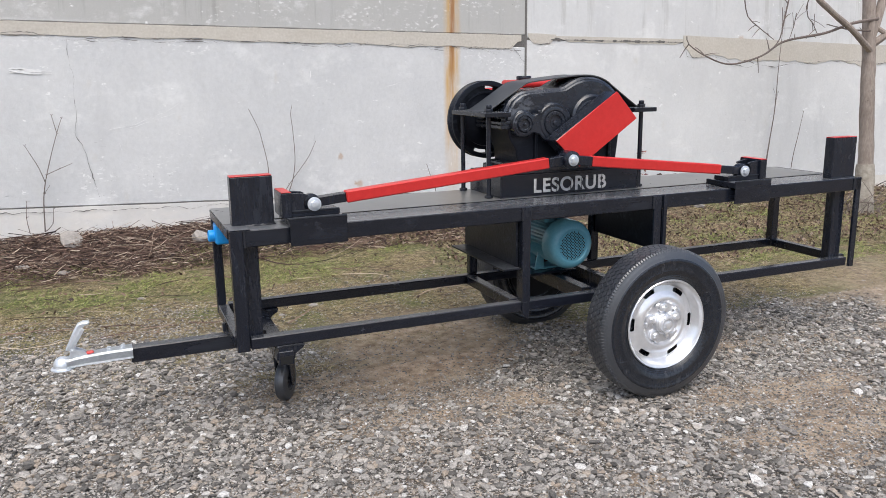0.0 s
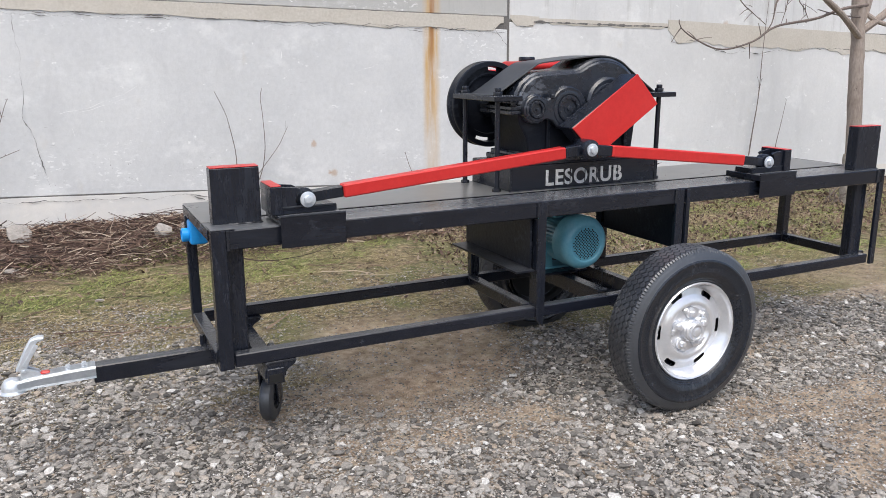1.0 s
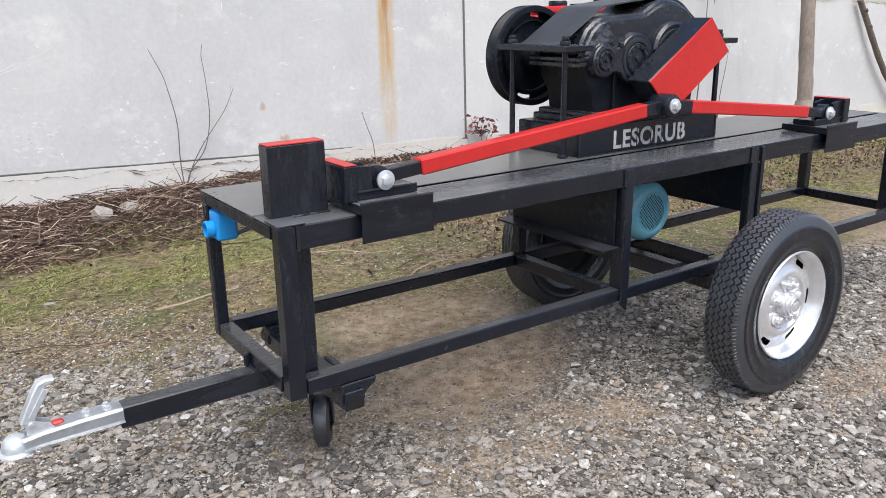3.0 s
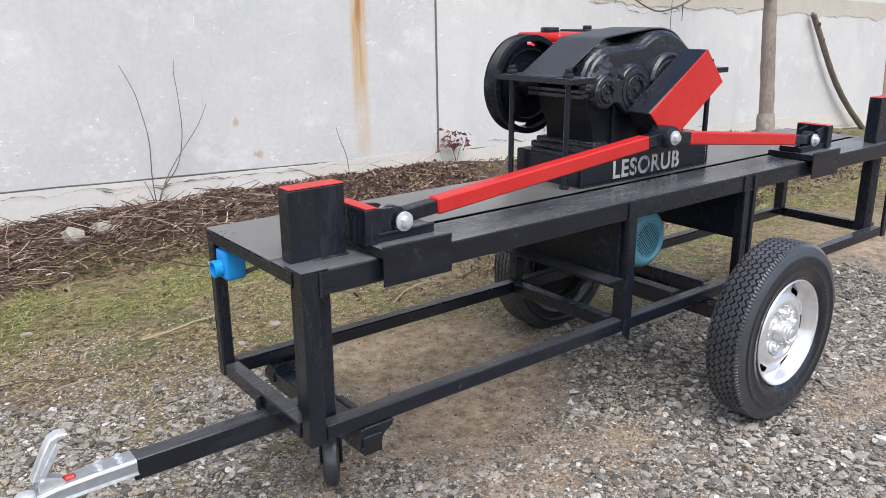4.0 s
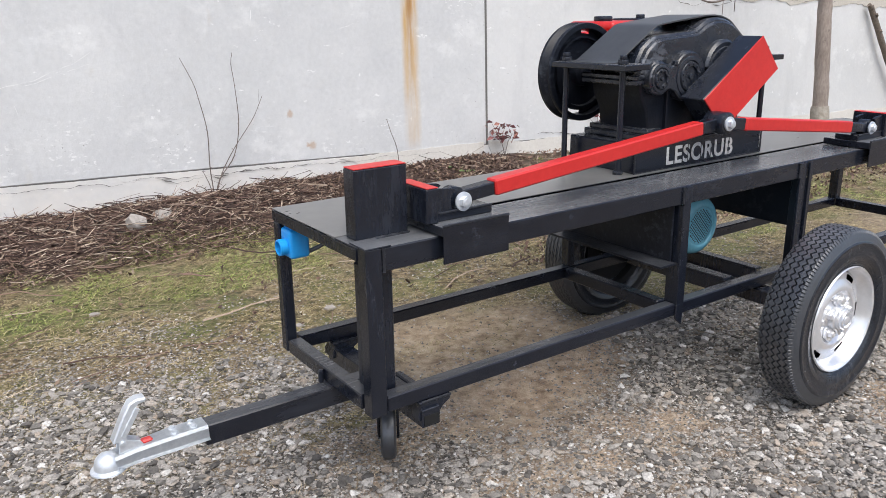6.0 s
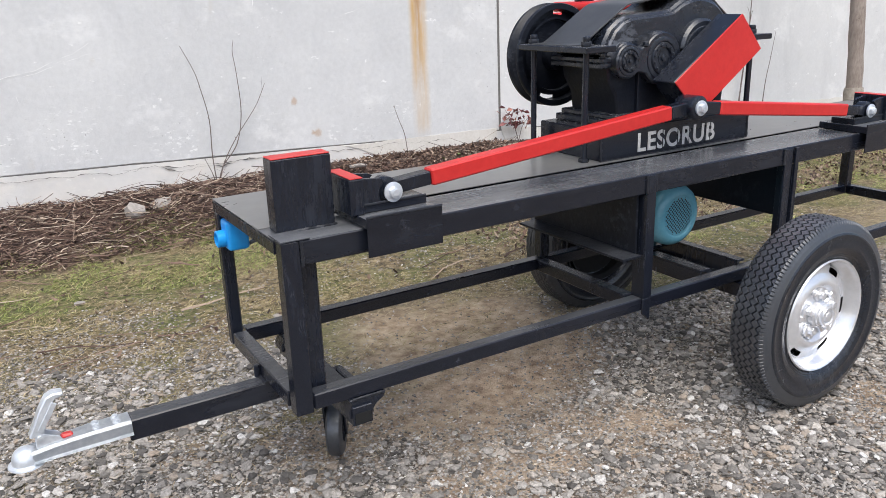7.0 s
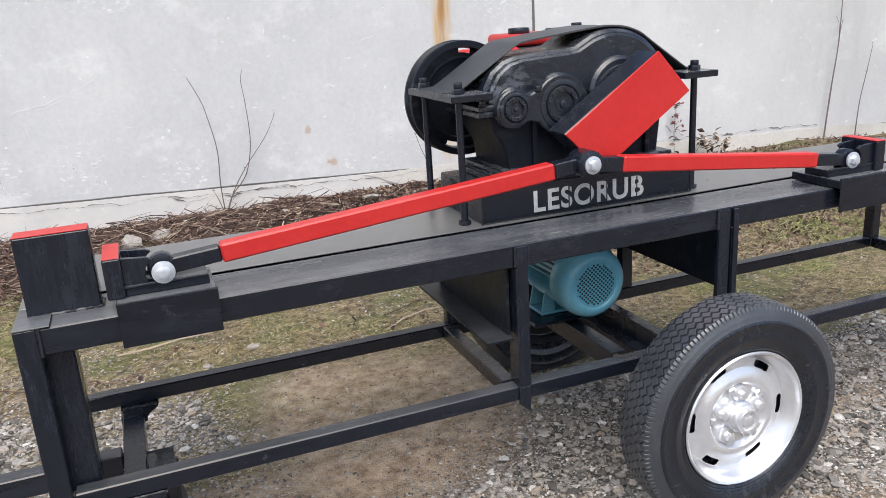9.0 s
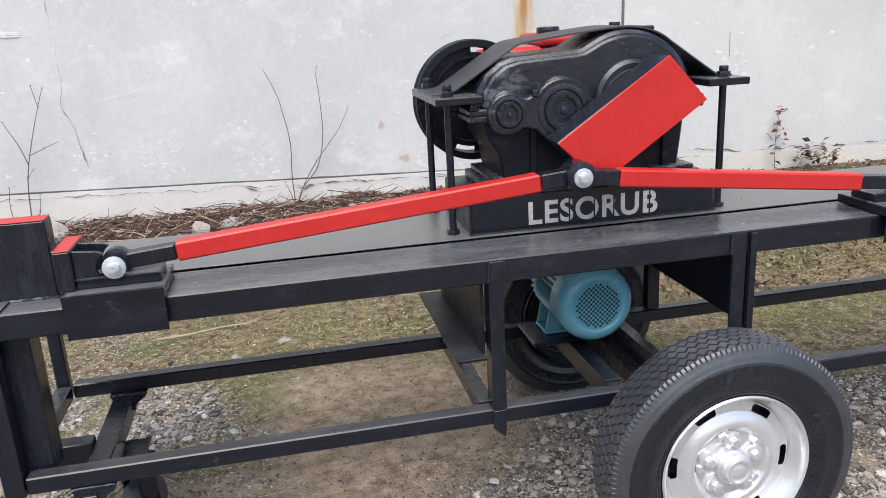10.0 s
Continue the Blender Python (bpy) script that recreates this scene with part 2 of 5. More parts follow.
bar("end_plate", trailer, -0.047, -0.001, 0.041, 0.1455, 0.7962, TOP, SHEEN_TOP, 0.001)
bar("end_beam", trailer, 2.813, 2.856, 0.0, DEEP, 0.742, TOP - 0.001, SHEEN_TOP, bevel=0.003)
bar("corner_leg", trailer, -0.045, -0.002, 0.0, 0.040, 0.376, TOP + 0.001, bevel=0.002)
bar("corner_leg", trailer, 2.830, 2.860, 0.0, 0.014, 0.372, TOP + 0.001, bevel=0.002)
bar("back_leg", trailer, -0.048, -0.014, 0.483, 0.517, 0.38, 0.766)
bar("back_leg", trailer, 2.814, 2.856, 0.475, 0.517, 0.38, 0.741)
bar("corner_cap", trailer, -0.0455, 0.024, -0.0005, 0.078, TOP + 0.0012, TOP + 0.0042, SHEEN_TOP, 0.0012)
bar("tow_tab", trailer, -0.062, -0.0475, 0.249, 0.262, 0.3775, 0.415)
bar("inner_column", trailer, -0.014, 0.054, 0.049, 0.120, 0.40, 0.741, bevel=0.004)
bar("inner_column", trailer, 2.742, 2.812, 0.043, 0.092, 0.40, 0.741, bevel=0.004)
bar("lower_rail", trailer, 0.001, 2.812, 0.002, 0.042, 0.38, 0.42, RAIL, bevel=0.003)
bar("lower_rail", trailer, -0.006, 2.812, 0.478, 0.518, 0.38, 0.42, RAIL, bevel=0.003)
for x in (-0.047, 1.03, 2.815):
    bar("cross_rail", trailer, x, x + 0.04, 0.051, 0.474, 0.381, 0.421, RAIL, bevel=0.003)
bar("tow_bar", trailer, -0.384, 0.0895, 0.211, 0.259, 0.323, 0.377, RAIL, bevel=0.003)
b = box(bmesh.new(), 0.090, 0.143, -0.012, 0.502, 0.312, 0.362, 0.002)
part("caster_beam", b, BLACK, trailer)
# the beam is solid; this near-black plate paints the shade of an open end
part("tube_end_shade", box(bmesh.new(), 0.095, 0.138, -0.0135, -0.0122, 0.317, 0.345, 0.0003), DARK, trailer, "near-black plate painted as the shaded hollow of the square tube")
for y0 in (-0.004, 0.46):
    b = bmesh.new()
    prism(b, [(0.086, 0.3795), (0.186, 0.3795), (0.180, 0.366), (0.158, 0.352), (0.150, 0.341), (0.150, 0.330), (0.084, 0.330), (0.084, 0.350), (0.094, 0.366)], y0, y0 + 0.055)
    part("gusset", b, BLACK, trailer)
bar("cross_plate", trailer, 0.1435, 0.166, 0.128, 0.212, 0.352, 0.367)
for x, y, z in ((-0.023, 0.080, 0.970), (2.697, 0.030, 0.988)):
    post = part("end_post", box(bmesh.new(), x, x + 0.144, y, y + 0.052, TOP, z, 0.003), BLACK, trailer, "black steel stop post with a red top")
    part("post_top", box(bmesh.new(), x + 0.001, x + 0.143, y + 0.001, y + 0.051, z, z + 0.0025, 0.0008), RED, post, "red-painted top face")
    weld(trailer, (x, y - 0.002, TOP + 0.001), (x + 0.144, y - 0.002, TOP + 0.001), 0.005)
    weld(trailer, (x + 0.146, y, TOP + 0.001), (x + 0.146, y + 0.05, TOP + 0.001), 0.004)
weld(trailer, (0.002, -0.001, 0.742), (0.002, -0.001, TOP), 0.005)
weld(trailer, (0.002, -0.001, 0.80), (0.002, 0.06, 0.80), 0.004)
weld(trailer, (2.812, -0.001, 0.742), (2.812, -0.001, TOP), 0.005)
for x in (1.055, 1.090):
    weld(trailer, (x, -0.002, 0.745), (x, -0.002, TOP - 0.004), 0.005)
weld(trailer, (1.668, -0.002, 0.745), (1.668, -0.002, TOP - 0.004), 0.005)
weld(trailer, (0.095, -0.003, 0.379), (0.182, -0.003, 0.379), 0.0045)
weld(trailer, (0.092, 0.459, 0.379), (0.180, 0.459, 0.379), 0.0045)
weld(trailer, (-0.048, 0.205, 0.379), (-0.048, 0.265, 0.379), 0.006)

# brackets and panels under the middle of the table
b = bmesh.new()
box(b, 1.058, 1.088, -0.006, 0.002, 0.42, TOP - 0.004, 0.001)
box(b, 1.054, 1.061, -0.006, 0.044, 0.42, TOP - 0.06, 0.001)
prism(b, [(1.054, 0.42), (1.088, 0.42), (1.088, 0.40), (1.084, 0.345), (1.054, 0.372)], -0.006, 0.002)
part("bracket", b, BLACK, trailer)
b = bmesh.new()
box(b, 1.670, 1.706, -0.005, 0.003, 0.42, TOP - 0.004, 0.001)
box(b, 1.699, 1.705, 0.003, 0.044, 0.42, 0.741, 0.001)
box(b, 1.713, 1.730, -0.012, -0.004, 0.43, TOP - 0.004, 0.001)
box(b, 1.713, 1.719, -0.004, 0.044, 0.43, 0.741, 0.001)
part("bracket", b, BLACK, trailer)
bar("back_bracket", trailer, 1.690, 1.730, 0.483, 0.5165, 0.421, 0.741, BLACK, 0.002)
bar("back_bracket", trailer, 1.052, 1.090, 0.483, 0.5165, 0.421, 0.741, BLACK, 0.002)
b = bmesh.new()
box(b, 1.038, 1.046, 0.02, 0.50, 0.56, 0.741, 0.001)
box(b, 0.972, 1.046, 0.0, 0.50, 0.552, 0.559, 0.001)
part("side_panel", b, CAST, trailer)
bar("side_panel", trailer, 1.7055, 1.7125, 0.045, 0.48, 0.56, 0.741, CAST, 0.001)
b = bmesh.new()
box(b, 1.36, 1.405, 0.044, 0.476, 0.424, 0.431, 0.001)
box(b, 1.36, 1.367, 0.044, 0.476, 0.375, 0.424, 0.001)
part("motor_rail", b, BLACK, trailer)
b = bmesh.new()
box(b, 1.54, 1.575, 0.044, 0.476, 0.424, 0.431, 0.001)
box(b, 1.54, 1.547, 0.044, 0.476, 0.375, 0.424, 0.001)
part("motor_rail", b, BLACK, trailer)
bar("motor_plate", trailer, 1.255, 1.49, 0.29, 0.45, 0.432, 0.444)
bar("axle", trailer, 1.499, 1.559, -0.19, 0.71, 0.322, 0.374)

# ---- wheels ----
AX, AZ, TYRE, SIZE = 1.529, 0.347, 0.312, 0.952


PITCH = 76 / (2 * math.pi)


def tread(a, r, h):
    """Five wavy grooves round the tread and short notches on both shoulders."""
    if r < 0.2955 or abs(h) > 0.0755:
        return 0.0
    tri = lambda p: abs((p % 1) - 0.5) * 4 - 1
    p = a * PITCH
    for g, ph in ((-0.054, 0.0), (-0.027, 0.4), (0.0, 0.0), (0.027, 0.6), (0.054, 0.0)):
        wave = tri(p + ph)
        if abs(h - g - 0.0075 * wave * (1.35 - 0.35 * abs(wave))) < 0.0027:
            return -0.0080
    if abs(h) > 0.064 and (p + 0.25) % 0.5 < 0.12:
        return -0.0055
    return 0.0


def wheel(y_mid, out):
    """A wheel round the axle; out is -1 where its outer face looks away from the wall."""

    def sized(b, wide=1.0):
        for v in b.verts:
            v.co = (AX + (v.co.x - AX) * SIZE, y_mid + out * 0.0905 + (v.co.y - y_mid - out * 0.0905) * wide, AZ + (v.co.z - AZ) * SIZE)
        return b

    wh = part("wheel", cyl(bmesh.new(), (AX, y_mid - 0.02 * out, AZ), "y", 0.045, 0.06, 24), BLACK, trailer, "car wheel with a silver steel rim")
    b = bmesh.new()
    R = TYRE
    prof = [(0.184, -0.062), (0.190, -0.074), (0.196, -0.080), (0.199, -0.079), (0.203, -0.083), (0.206, -0.082), (0.210, -0.0855), (0.224, -0.0885), (0.226, -0.0898), (0.229, -0.0898), (0.231, -0.0888), (0.246, -0.0905), (0.258, -0.0905), (0.261, -0.0925), (0.266, -0.0935), (0.270, -0.0915), (0.273, -0.0885), (0.283, -0.0855), (0.2905, -0.081), (0.2950, -0.0775)]
    k0, n = len(prof), 112
    prof += [(R - 0.0035 * abs(-1 + 2 * i / n) ** 3 - 0.006 * max(0, abs(-1 + 2 * i / n) - 0.9) / 0.1, -0.0755 + 0.151 * i / n) for i in range(n + 1)]
    prof += [(r, -h) for r, h in reversed(prof[:k0])]
    lathe(b, prof, 760 if out < 0 else 252, (AX, y_mid, AZ), "y", tread)
    for f in b.faces:
        c = f.calc_center_median()
        f.material_index = 1 if math.hypot(c.x - AX, c.z - AZ) < 0.2725 else 0
    part("tyre", sized(b, 0.74), (RUBBER, SIDEWALL), wh, "black rubber tyre with a zigzag tread")
    b = bmesh.new()
    s = out
    prof = [(0.176, -0.055), (0.183, -0.070), (0.1875, -0.079), (0.184, -0.083), (0.179, -0.080), (0.176, -0.072), (0.171, -0.064), (0.164, -0.057), (0.159, -0.049), (0.156, -0.044),
            *[(0.155 - 0.0235 * k / 12, -0.041 - 0.0055 * k / 12) for k in range(13)], (0.122, -0.053), (0.110, -0.058), (0.102, -0.0595), (0.096, -0.058), (0.090, -0.050), (0.084, -0.046), (0.060, -0.046), (0.046, -0.048), (0.040, -0.052), (0.036, -0.060), (0.0005, -0.062)]
    prof = [(r, -h * s) for r, h in prof]

    def slot(i, k):
        r = 0.5 * (prof[k][0] + prof[k + 1][0])
        if not 0.1315 < r < 0.155:
            return False
        a = (((i + 0.5) / 216 * 6 + 0.457) % 1.0 - 0.5) * math.pi / 3
        return max(0.0, abs(a) * 0.1432 - 0.0185) ** 2 + (r - 0.1432) ** 2 < 0.0096 ** 2

    lathe(b, prof, 216, (AX, y_mid, AZ), "y", skip=slot)
    for i in range(5):
        a = 2 * math.pi * i / 5 + 0.3
        cyl(b, (AX + 0.062 * math.cos(a), y_mid + s * 0.052, AZ + 0.062 * math.sin(a)), "y", 0.023, 0.014, 20, bevel=0.005)
        cyl(b, (AX + 0.062 * math.cos(a), y_mid + s * 0.064, AZ + 0.062 * math.sin(a)), "y", 0.0125, 0.018, 6, bevel=0.0025)
        box(b, -0.012, 0.012, y_mid + s * 0.052 - 0.006, y_mid + s * 0.052 + 0.006, 0.070, 0.088, 0.004, Matrix.Translation((AX, 0, AZ)) @ Matrix.Rotation(a + 0.63, 4, "Y"))
    lathe(b, [(0.044, s * 0.050), (0.043, s * 0.066), (0.040, s * 0.069), (0.038, s * 0.069), (0.038, s * 0.078), (0.035, s * 0.080), (0.033, s * 0.080), (0.033, s * 0.088), (0.031, s * 0.092), (0.026, s * 0.092), (0.0235, s * 0.085), (0.0185, s * 0.085), (0.016, s * 0.092), (0.010, s * 0.094), (0.0005, s * 0.0945)], 32, (AX, y_mid, AZ), "y")
    part("rim", sized(b), SILVER if out < 0 else BLACK, wh, "silver-painted pressed steel rim" if out < 0 else "black steel rim")
    # brake drum in near-black, its colour also giving the shade behind the slots
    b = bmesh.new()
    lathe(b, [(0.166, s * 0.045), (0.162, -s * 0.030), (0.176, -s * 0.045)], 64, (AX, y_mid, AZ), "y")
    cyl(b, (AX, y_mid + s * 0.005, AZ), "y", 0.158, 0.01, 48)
    part("dark_drum_backing", sized(b), DARK, wh)
    b = bmesh.new()
    well = [(0.187, 0.083), (0.183, 0.086), (0.178, 0.080), (0.174, 0.066), (0.168, 0.062), (0.165, 0.046), (0.157, 0.043), (0.154, 0.030), (0.146, 0.030), (0.143, 0.036), (0.134, 0.036), (0.131, 0.026), (0.115, 0.024), (0.110, 0.034), (0.060, 0.036), (0.055, 0.050), (0.040, 0.052)]
    lathe(b, [(r, -s * (h - 0.090) - s * 0.040) for r, h in well], 64, (AX, y_mid, AZ), "y")
    part("rim_well", sized(b), WORN, wh, "black steel inner side of the rim")


wheel(-0.212, -1)
wheel(0.732, 1)

# ---- the swivel wheel under the tow bar ----
SWIVEL = Matrix.Translation((0.165, 0.29, 0)) @ Matrix.Rotation(radians(59), 4, "Z") @ Matrix.Translation((-0.165, -0.27, 0))
caster = part("swivel_caster", box(bmesh.new(), 0.091, 0.205, 0.215, 0.325, 0.303, 0.3115, 0.001), BLACK, trailer, "small black swivel caster")
b = bmesh.new()
cyl(b, (0.165, 0.27, 0.292), "z", 0.035, 0.03, 24, bevel=0.003)
for y in (0.238, 0.294):
    prism(b, [(0.125, 0.278), (0.205, 0.278), (0.195, 0.21), (0.185, 0.13), (0.165, 0.115), (0.15, 0.13), (0.135, 0.21)], y, y + 0.008, 0.002)
box(b, 0.125, 0.205, 0.2385, 0.3015, 0.274, 0.280, 0.001)
bmesh.ops.transform(b, matrix=SWIVEL, verts=b.verts[:])
part("fork", b, BLACK, caster)
b = bmesh.new()
lathe(b, [(0.04, -0.022), (0.066, -0.022), (0.077, -0.016), (0.080, -0.006), (0.080, 0.006), (0.077, 0.016), (0.066, 0.022), (0.04, 0.022)], 48, (0.165, 0.27, 0.140), "y")
bmesh.ops.transform(b, matrix=SWIVEL, verts=b.verts[:])
part("caster_tyre", b, RUBBER, caster)
b = bmesh.new()
lathe(b, [(0.042, -0.012), (0.036, -0.016), (0.03, -0.008), (0.014, -0.008), (0.012, -0.022), (0.001, -0.022)], 32, (0.165, 0.27, 0.140), "y")
lathe(b, [(0.042, 0.012), (0.036, 0.016), (0.03, 0.008), (0.014, 0.008), (0.012, 0.022), (0.001, 0.022)], 32, (0.165, 0.27, 0.140), "y")
bmesh.ops.transform(b, matrix=SWIVEL, verts=b.verts[:])
part("caster_hub", b, BEAD, caster, "dark metal hub")

# ---- coupling at the tow bar's end ----
coupling = thing("tow_coupling", (-0.5, 0.235, 0.31), "zinc-plated ball coupling bolted to the tow bar", "trailer coupling")
b = bmesh.new()
secs = [(-0.362, 0.029, 0.345, 0.380), (-0.45, 0.028, 0.343, 0.378), (-0.53, 0.024, 0.340, 0.372), (-0.575, 0.026, 0.338, 0.367)]
rings = []
for x, w, z0, z1 in secs:
    pts = [(-w - 0.008, z0), (-w, z0 + 0.004), (-w, z1 - 0.008), (-w + 0.005, z1 - 0.001), (w - 0.005, z1 - 0.001), (w, z1 - 0.008), (w, z0 + 0.004), (w + 0.008, z0)]
    rings.append([b.verts.new((x, 0.235 + y, z)) for y, z in pts])
for p, q in zip(rings, rings[1:]):
    for k in range(7):
        b.faces.new((p[k], p[k + 1], q[k + 1], q[k]))
bmesh.ops.solidify(b, geom=b.faces[:], thickness=0.003)
lathe(b, [(0.0005, 0.040), (0.011, 0.038), (0.020, 0.033), (0.027, 0.024), (0.030, 0.013), (0.031, 0.004), (0.039, 0.0), (0.040, -0.003), (0.028, -0.003)], 40, (-0.588, 0.235, 0.334), "z")
part("coupling_body", b, ZINC, coupling)
b = bmesh.new()
for y in (0.220, 0.246):
    prism(b, [(-0.565, 0.355), (-0.50, 0.362), (-0.515, 0.385), (-0.55, 0.40), (-0.56, 0.41)], y, y + 0.004, 0.001)
prism(b, [(-0.575, 0.395), (-0.55, 0.392), (-0.542, 0.40), (-0.522, 0.455), (-0.51, 0.475), (-0.492, 0.478), (-0.49, 0.487), (-0.512, 0.489), (-0.528, 0.482), (-0.545, 0.455)], 0.219, 0.251, 0.003)
box(b, -0.072, 0.0, 0.2165, 0.2195, -0.006, 0.006, 0.001, Matrix.Translation((-0.512, 0, 0.468)) @ Matrix.Rotation(radians(-58), 4, "Y"))
cyl(b, (-0.553, 0.235, 0.392), "y", 0.006, 0.044, 16, bevel=0.001)
part("lever", b, ZINC, coupling, "raised zinc-plated coupling lever")
part("indicator", box(bmesh.new(), -0.512, -0.486, 0.226, 0.245, 0.365, 0.380, 0.004), RED, coupling, "red plastic lock indicator")
for x in (-0.392, -0.437):
    for y in (0.224, 0.247):
        part("bolt", hexbolt(bmesh.new(), (x, y, 0.379 + (x + 0.392) * 0.045), "z", 0.0075, 0.006), ZINC, coupling)
coupling.matrix_world = YARD @ Matrix.Translation((-0.515, 0.235, 0.31))

# ---- base box, gear reducer, clamps ----
reducer = thing("gear_reducer", (1.40, 0.36, TOP), "black-painted cast iron gear reducer bolted on a steel box", "gearbox")
stand = part("base_box", box(bmesh.new(), 1.068, 1.738, 0.21, 0.51, TOP, 0.897, 0.004), RAIL, reducer, "black welded box with a white stencilled word")
b = bmesh.new()
box(b, 1.125, 1.70, 0.222, 0.50, 0.898, 0.918, 0.003)
part("foot_plate", b, WORN, reducer)
for x0, x1, z1 in ((1.14, 1.21, 0.934), (1.56, 1.685, 0.930), (1.33, 1.36, 0.925)):
    part("foot", box(bmesh.new(), x0, x1, 0.226, 0.49, 0.9185, z1, 0.003), WORN, reducer)
b = bmesh.new()
prism(b, [(1.17, 0.918), (1.65, 0.918), (1.66, 1.0), (1.67, 1.092), (1.12, 1.092), (1.13, 1.04), (1.16, 0.99)], 0.252, 0.47, 0.006)
for x in (1.24, 1.40, 1.60):
    part("rib", prism(bmesh.new(), [(x, 0.919), (x + 0.014, 0.919), (x + 0.014, 1.06), (x, 1.06)], 0.238, 0.26, 0.002), CAST, reducer)
part("lower_housing", b, CAST, reducer)
b = bmesh.new()
box(b, 1.085, 1.715, 0.240, 0.48, 1.078, 1.094, 0.003)
box(b, 1.085, 1.715, 0.240, 0.48, 1.095, 1.110, 0.003)
for x in (1.10, 1.245, 1.40, 1.62, 1.695):
    hexbolt(b, (x, 0.25, 1.112), "z", 0.009, 0.010)
part("flange", b, WORN, reducer)
arc = [(1.508 + 0.184 * math.cos(a), 1.097 + 0.184 * math.sin(a)) for a in [math.pi * k / 24 for k in range(17)]]
prof = arc + [(1.388, 1.241), (1.36, 1.237), (1.21, 1.229), (1.17, 1.219), (1.135, 1.193), (1.112, 1.155), (1.105, 1.11), (1.66, 1.11)]
b = bmesh.new()
prism(b, prof, 0.262, 0.47, 0.008)
inner = [(1.42 + (x - 1.42) * 0.955, 1.11 + (z - 1.11) * 0.93) for x, z in prof]
prism(b, inner, 0.247, 0.268, 0.006)
part("upper_housing", b, WORN, reducer)
for x, r, rc, front in ((1.177, 0.040, 0.030, 0.2115), (1.318, 0.062, 0.047, 0.2115), (1.508, 0.085, 0.055, 0.215)):
    b = bmesh.new()
    lathe(b, [(r + 0.005, 0.010), (r + 0.004, 0.001), (r, 0.0), (rc + 0.006, 0.0), (rc + 0.003, 0.004), (rc, -0.003), (rc * 0.72, -0.003), (rc * 0.68, 0.005), (rc * 0.45, 0.005), (rc * 0.42, 0.002), (0.0005, 0.002)], 48, (x, front, 1.097), "y")
    count = 8 if rc < 0.04 else 12
    for k in range(count):
        a = k * 2 * math.pi / count + 0.3
        cyl(b, (x + rc * 0.86 * math.cos(a), front - 0.004, 1.097 + rc * 0.86 * math.sin(a)), "y", 0.0042, 0.006, 8)
    cyl(b, (x, front - 0.001, 1.097), "y", rc * 0.20, 0.008, 16, bevel=0.002)
    part("bearing_cover", b, WORN, reducer)
ring = [(1.177 + 0.052 * math.cos(a), 1.097 + 0.052 * math.sin(a)) for a in [radians(46 + 268 * k / 32) for k in range(33)]]
ring += [(1.226, 1.0615), (1.236, 1.0565)]
ring += [(1.318 + 0.080 * math.cos(a), 1.097 + 0.080 * math.sin(a)) for a in [radians(-148 + 296 * k / 40) for k in range(41)]]
ring += [(1.236, 1.1375), (1.226, 1.1325)]
b = bmesh.new()
prism(b, ring, 0.215, 0.262, 0.004)
for x, r in ((1.177, 0.042), (1.318, 0.068), (1.508, 0.098)):  # half domes that run back into the cover
    prism(b, [(x + r * math.cos(a), 1.112 + r * math.sin(a)) for a in [math.pi * k / 18 for k in range(19)]], 0.2215, 0.262, 0.009)
part("bearing_plate", b, WORN, reducer)
part("plate_bolt", hexbolt(bmesh.new(), (1.250, 0.222, 1.140), "z", 0.010, 0.010), WORN, reducer)
part("plate_bolt", hexbolt(bmesh.new(), (1.395, 0.236, 1.118), "z", 0.008, 0.009), WORN, reducer)

clampx = ((0.992, 1.108, 1.03), (1.705, 1.82, 1.77))
for x0, x1, xr in clampx:
    b = bmesh.new()
    box(b, x0, x1, 0.20, 0.53, 1.130, 1.148, 0.002)
    cl = part("clamp_plate", b, SHEEN_TOP, reducer, "thick black steel clamp plate")
    for y in (0.245, 0.497):
        b = bmesh.new()
        cyl(b, (xr, y, 0.98), "z", 0.0095, 0.36, 16)
        cyl(b, (xr, y, 0.806), "z", 0.017, 0.012, 6, bevel=0.001)
        cyl(b, (xr, y, 1.156), "z", 0.017, 0.014, 6, bevel=0.001)
        cyl(b, (xr, y, 1.170), "z", 0.012, 0.014, 12, bevel=0.002)
        part("tie_rod", b, BLACK, cl)
strap_line = [(1.0, 1.150), (1.04, 1.150), (1.055, 1.155), (1.212, 1.254), (1.232, 1.263), (1.26, 1.267), (1.42, 1.284), (1.50, 1.291), (1.56, 1.286), (1.612, 1.268), (1.645, 1.243), (1.765, 1.160), (1.780, 1.151), (1.82, 1.150)]
for k in range(2):  # rounded bends
    line = [strap_line[0]]
    for (xa, za), (xb, zb) in zip(strap_line, strap_line[1:]):
        line += [(0.75 * xa + 0.25 * xb, 0.75 * za + 0.25 * zb), (0.25 * xa + 0.75 * xb, 0.25 * za + 0.75 * zb)]
    strap_line = line + [strap_line[-1]]
b = bmesh.new()
low = [(x, z - 0.004) for x, z in reversed(strap_line)]
prism(b, [(x, z + 0.001) for x, z in strap_line] + low, 0.285, 0.47, 0.0005)
part("strap", b, STRAP, reducer, "bent black sheet strap over the housing")

# pulley on the input shaft, behind the housing
b = bmesh.new()
rim_p = [(0.150, -0.032), (0.168, -0.032), (0.170, -0.028), (0.170, -0.020), (0.160, -0.010), (0.170, 0.0), (0.160, 0.010), (0.170, 0.020), (0.170, 0.030), (0.166, 0.032), (0.150, 0.032), (0.147, 0.0), (0.150, -0.032)]
lathe(b, rim_p, 72, (1.177, 0.585, 1.10), "y")
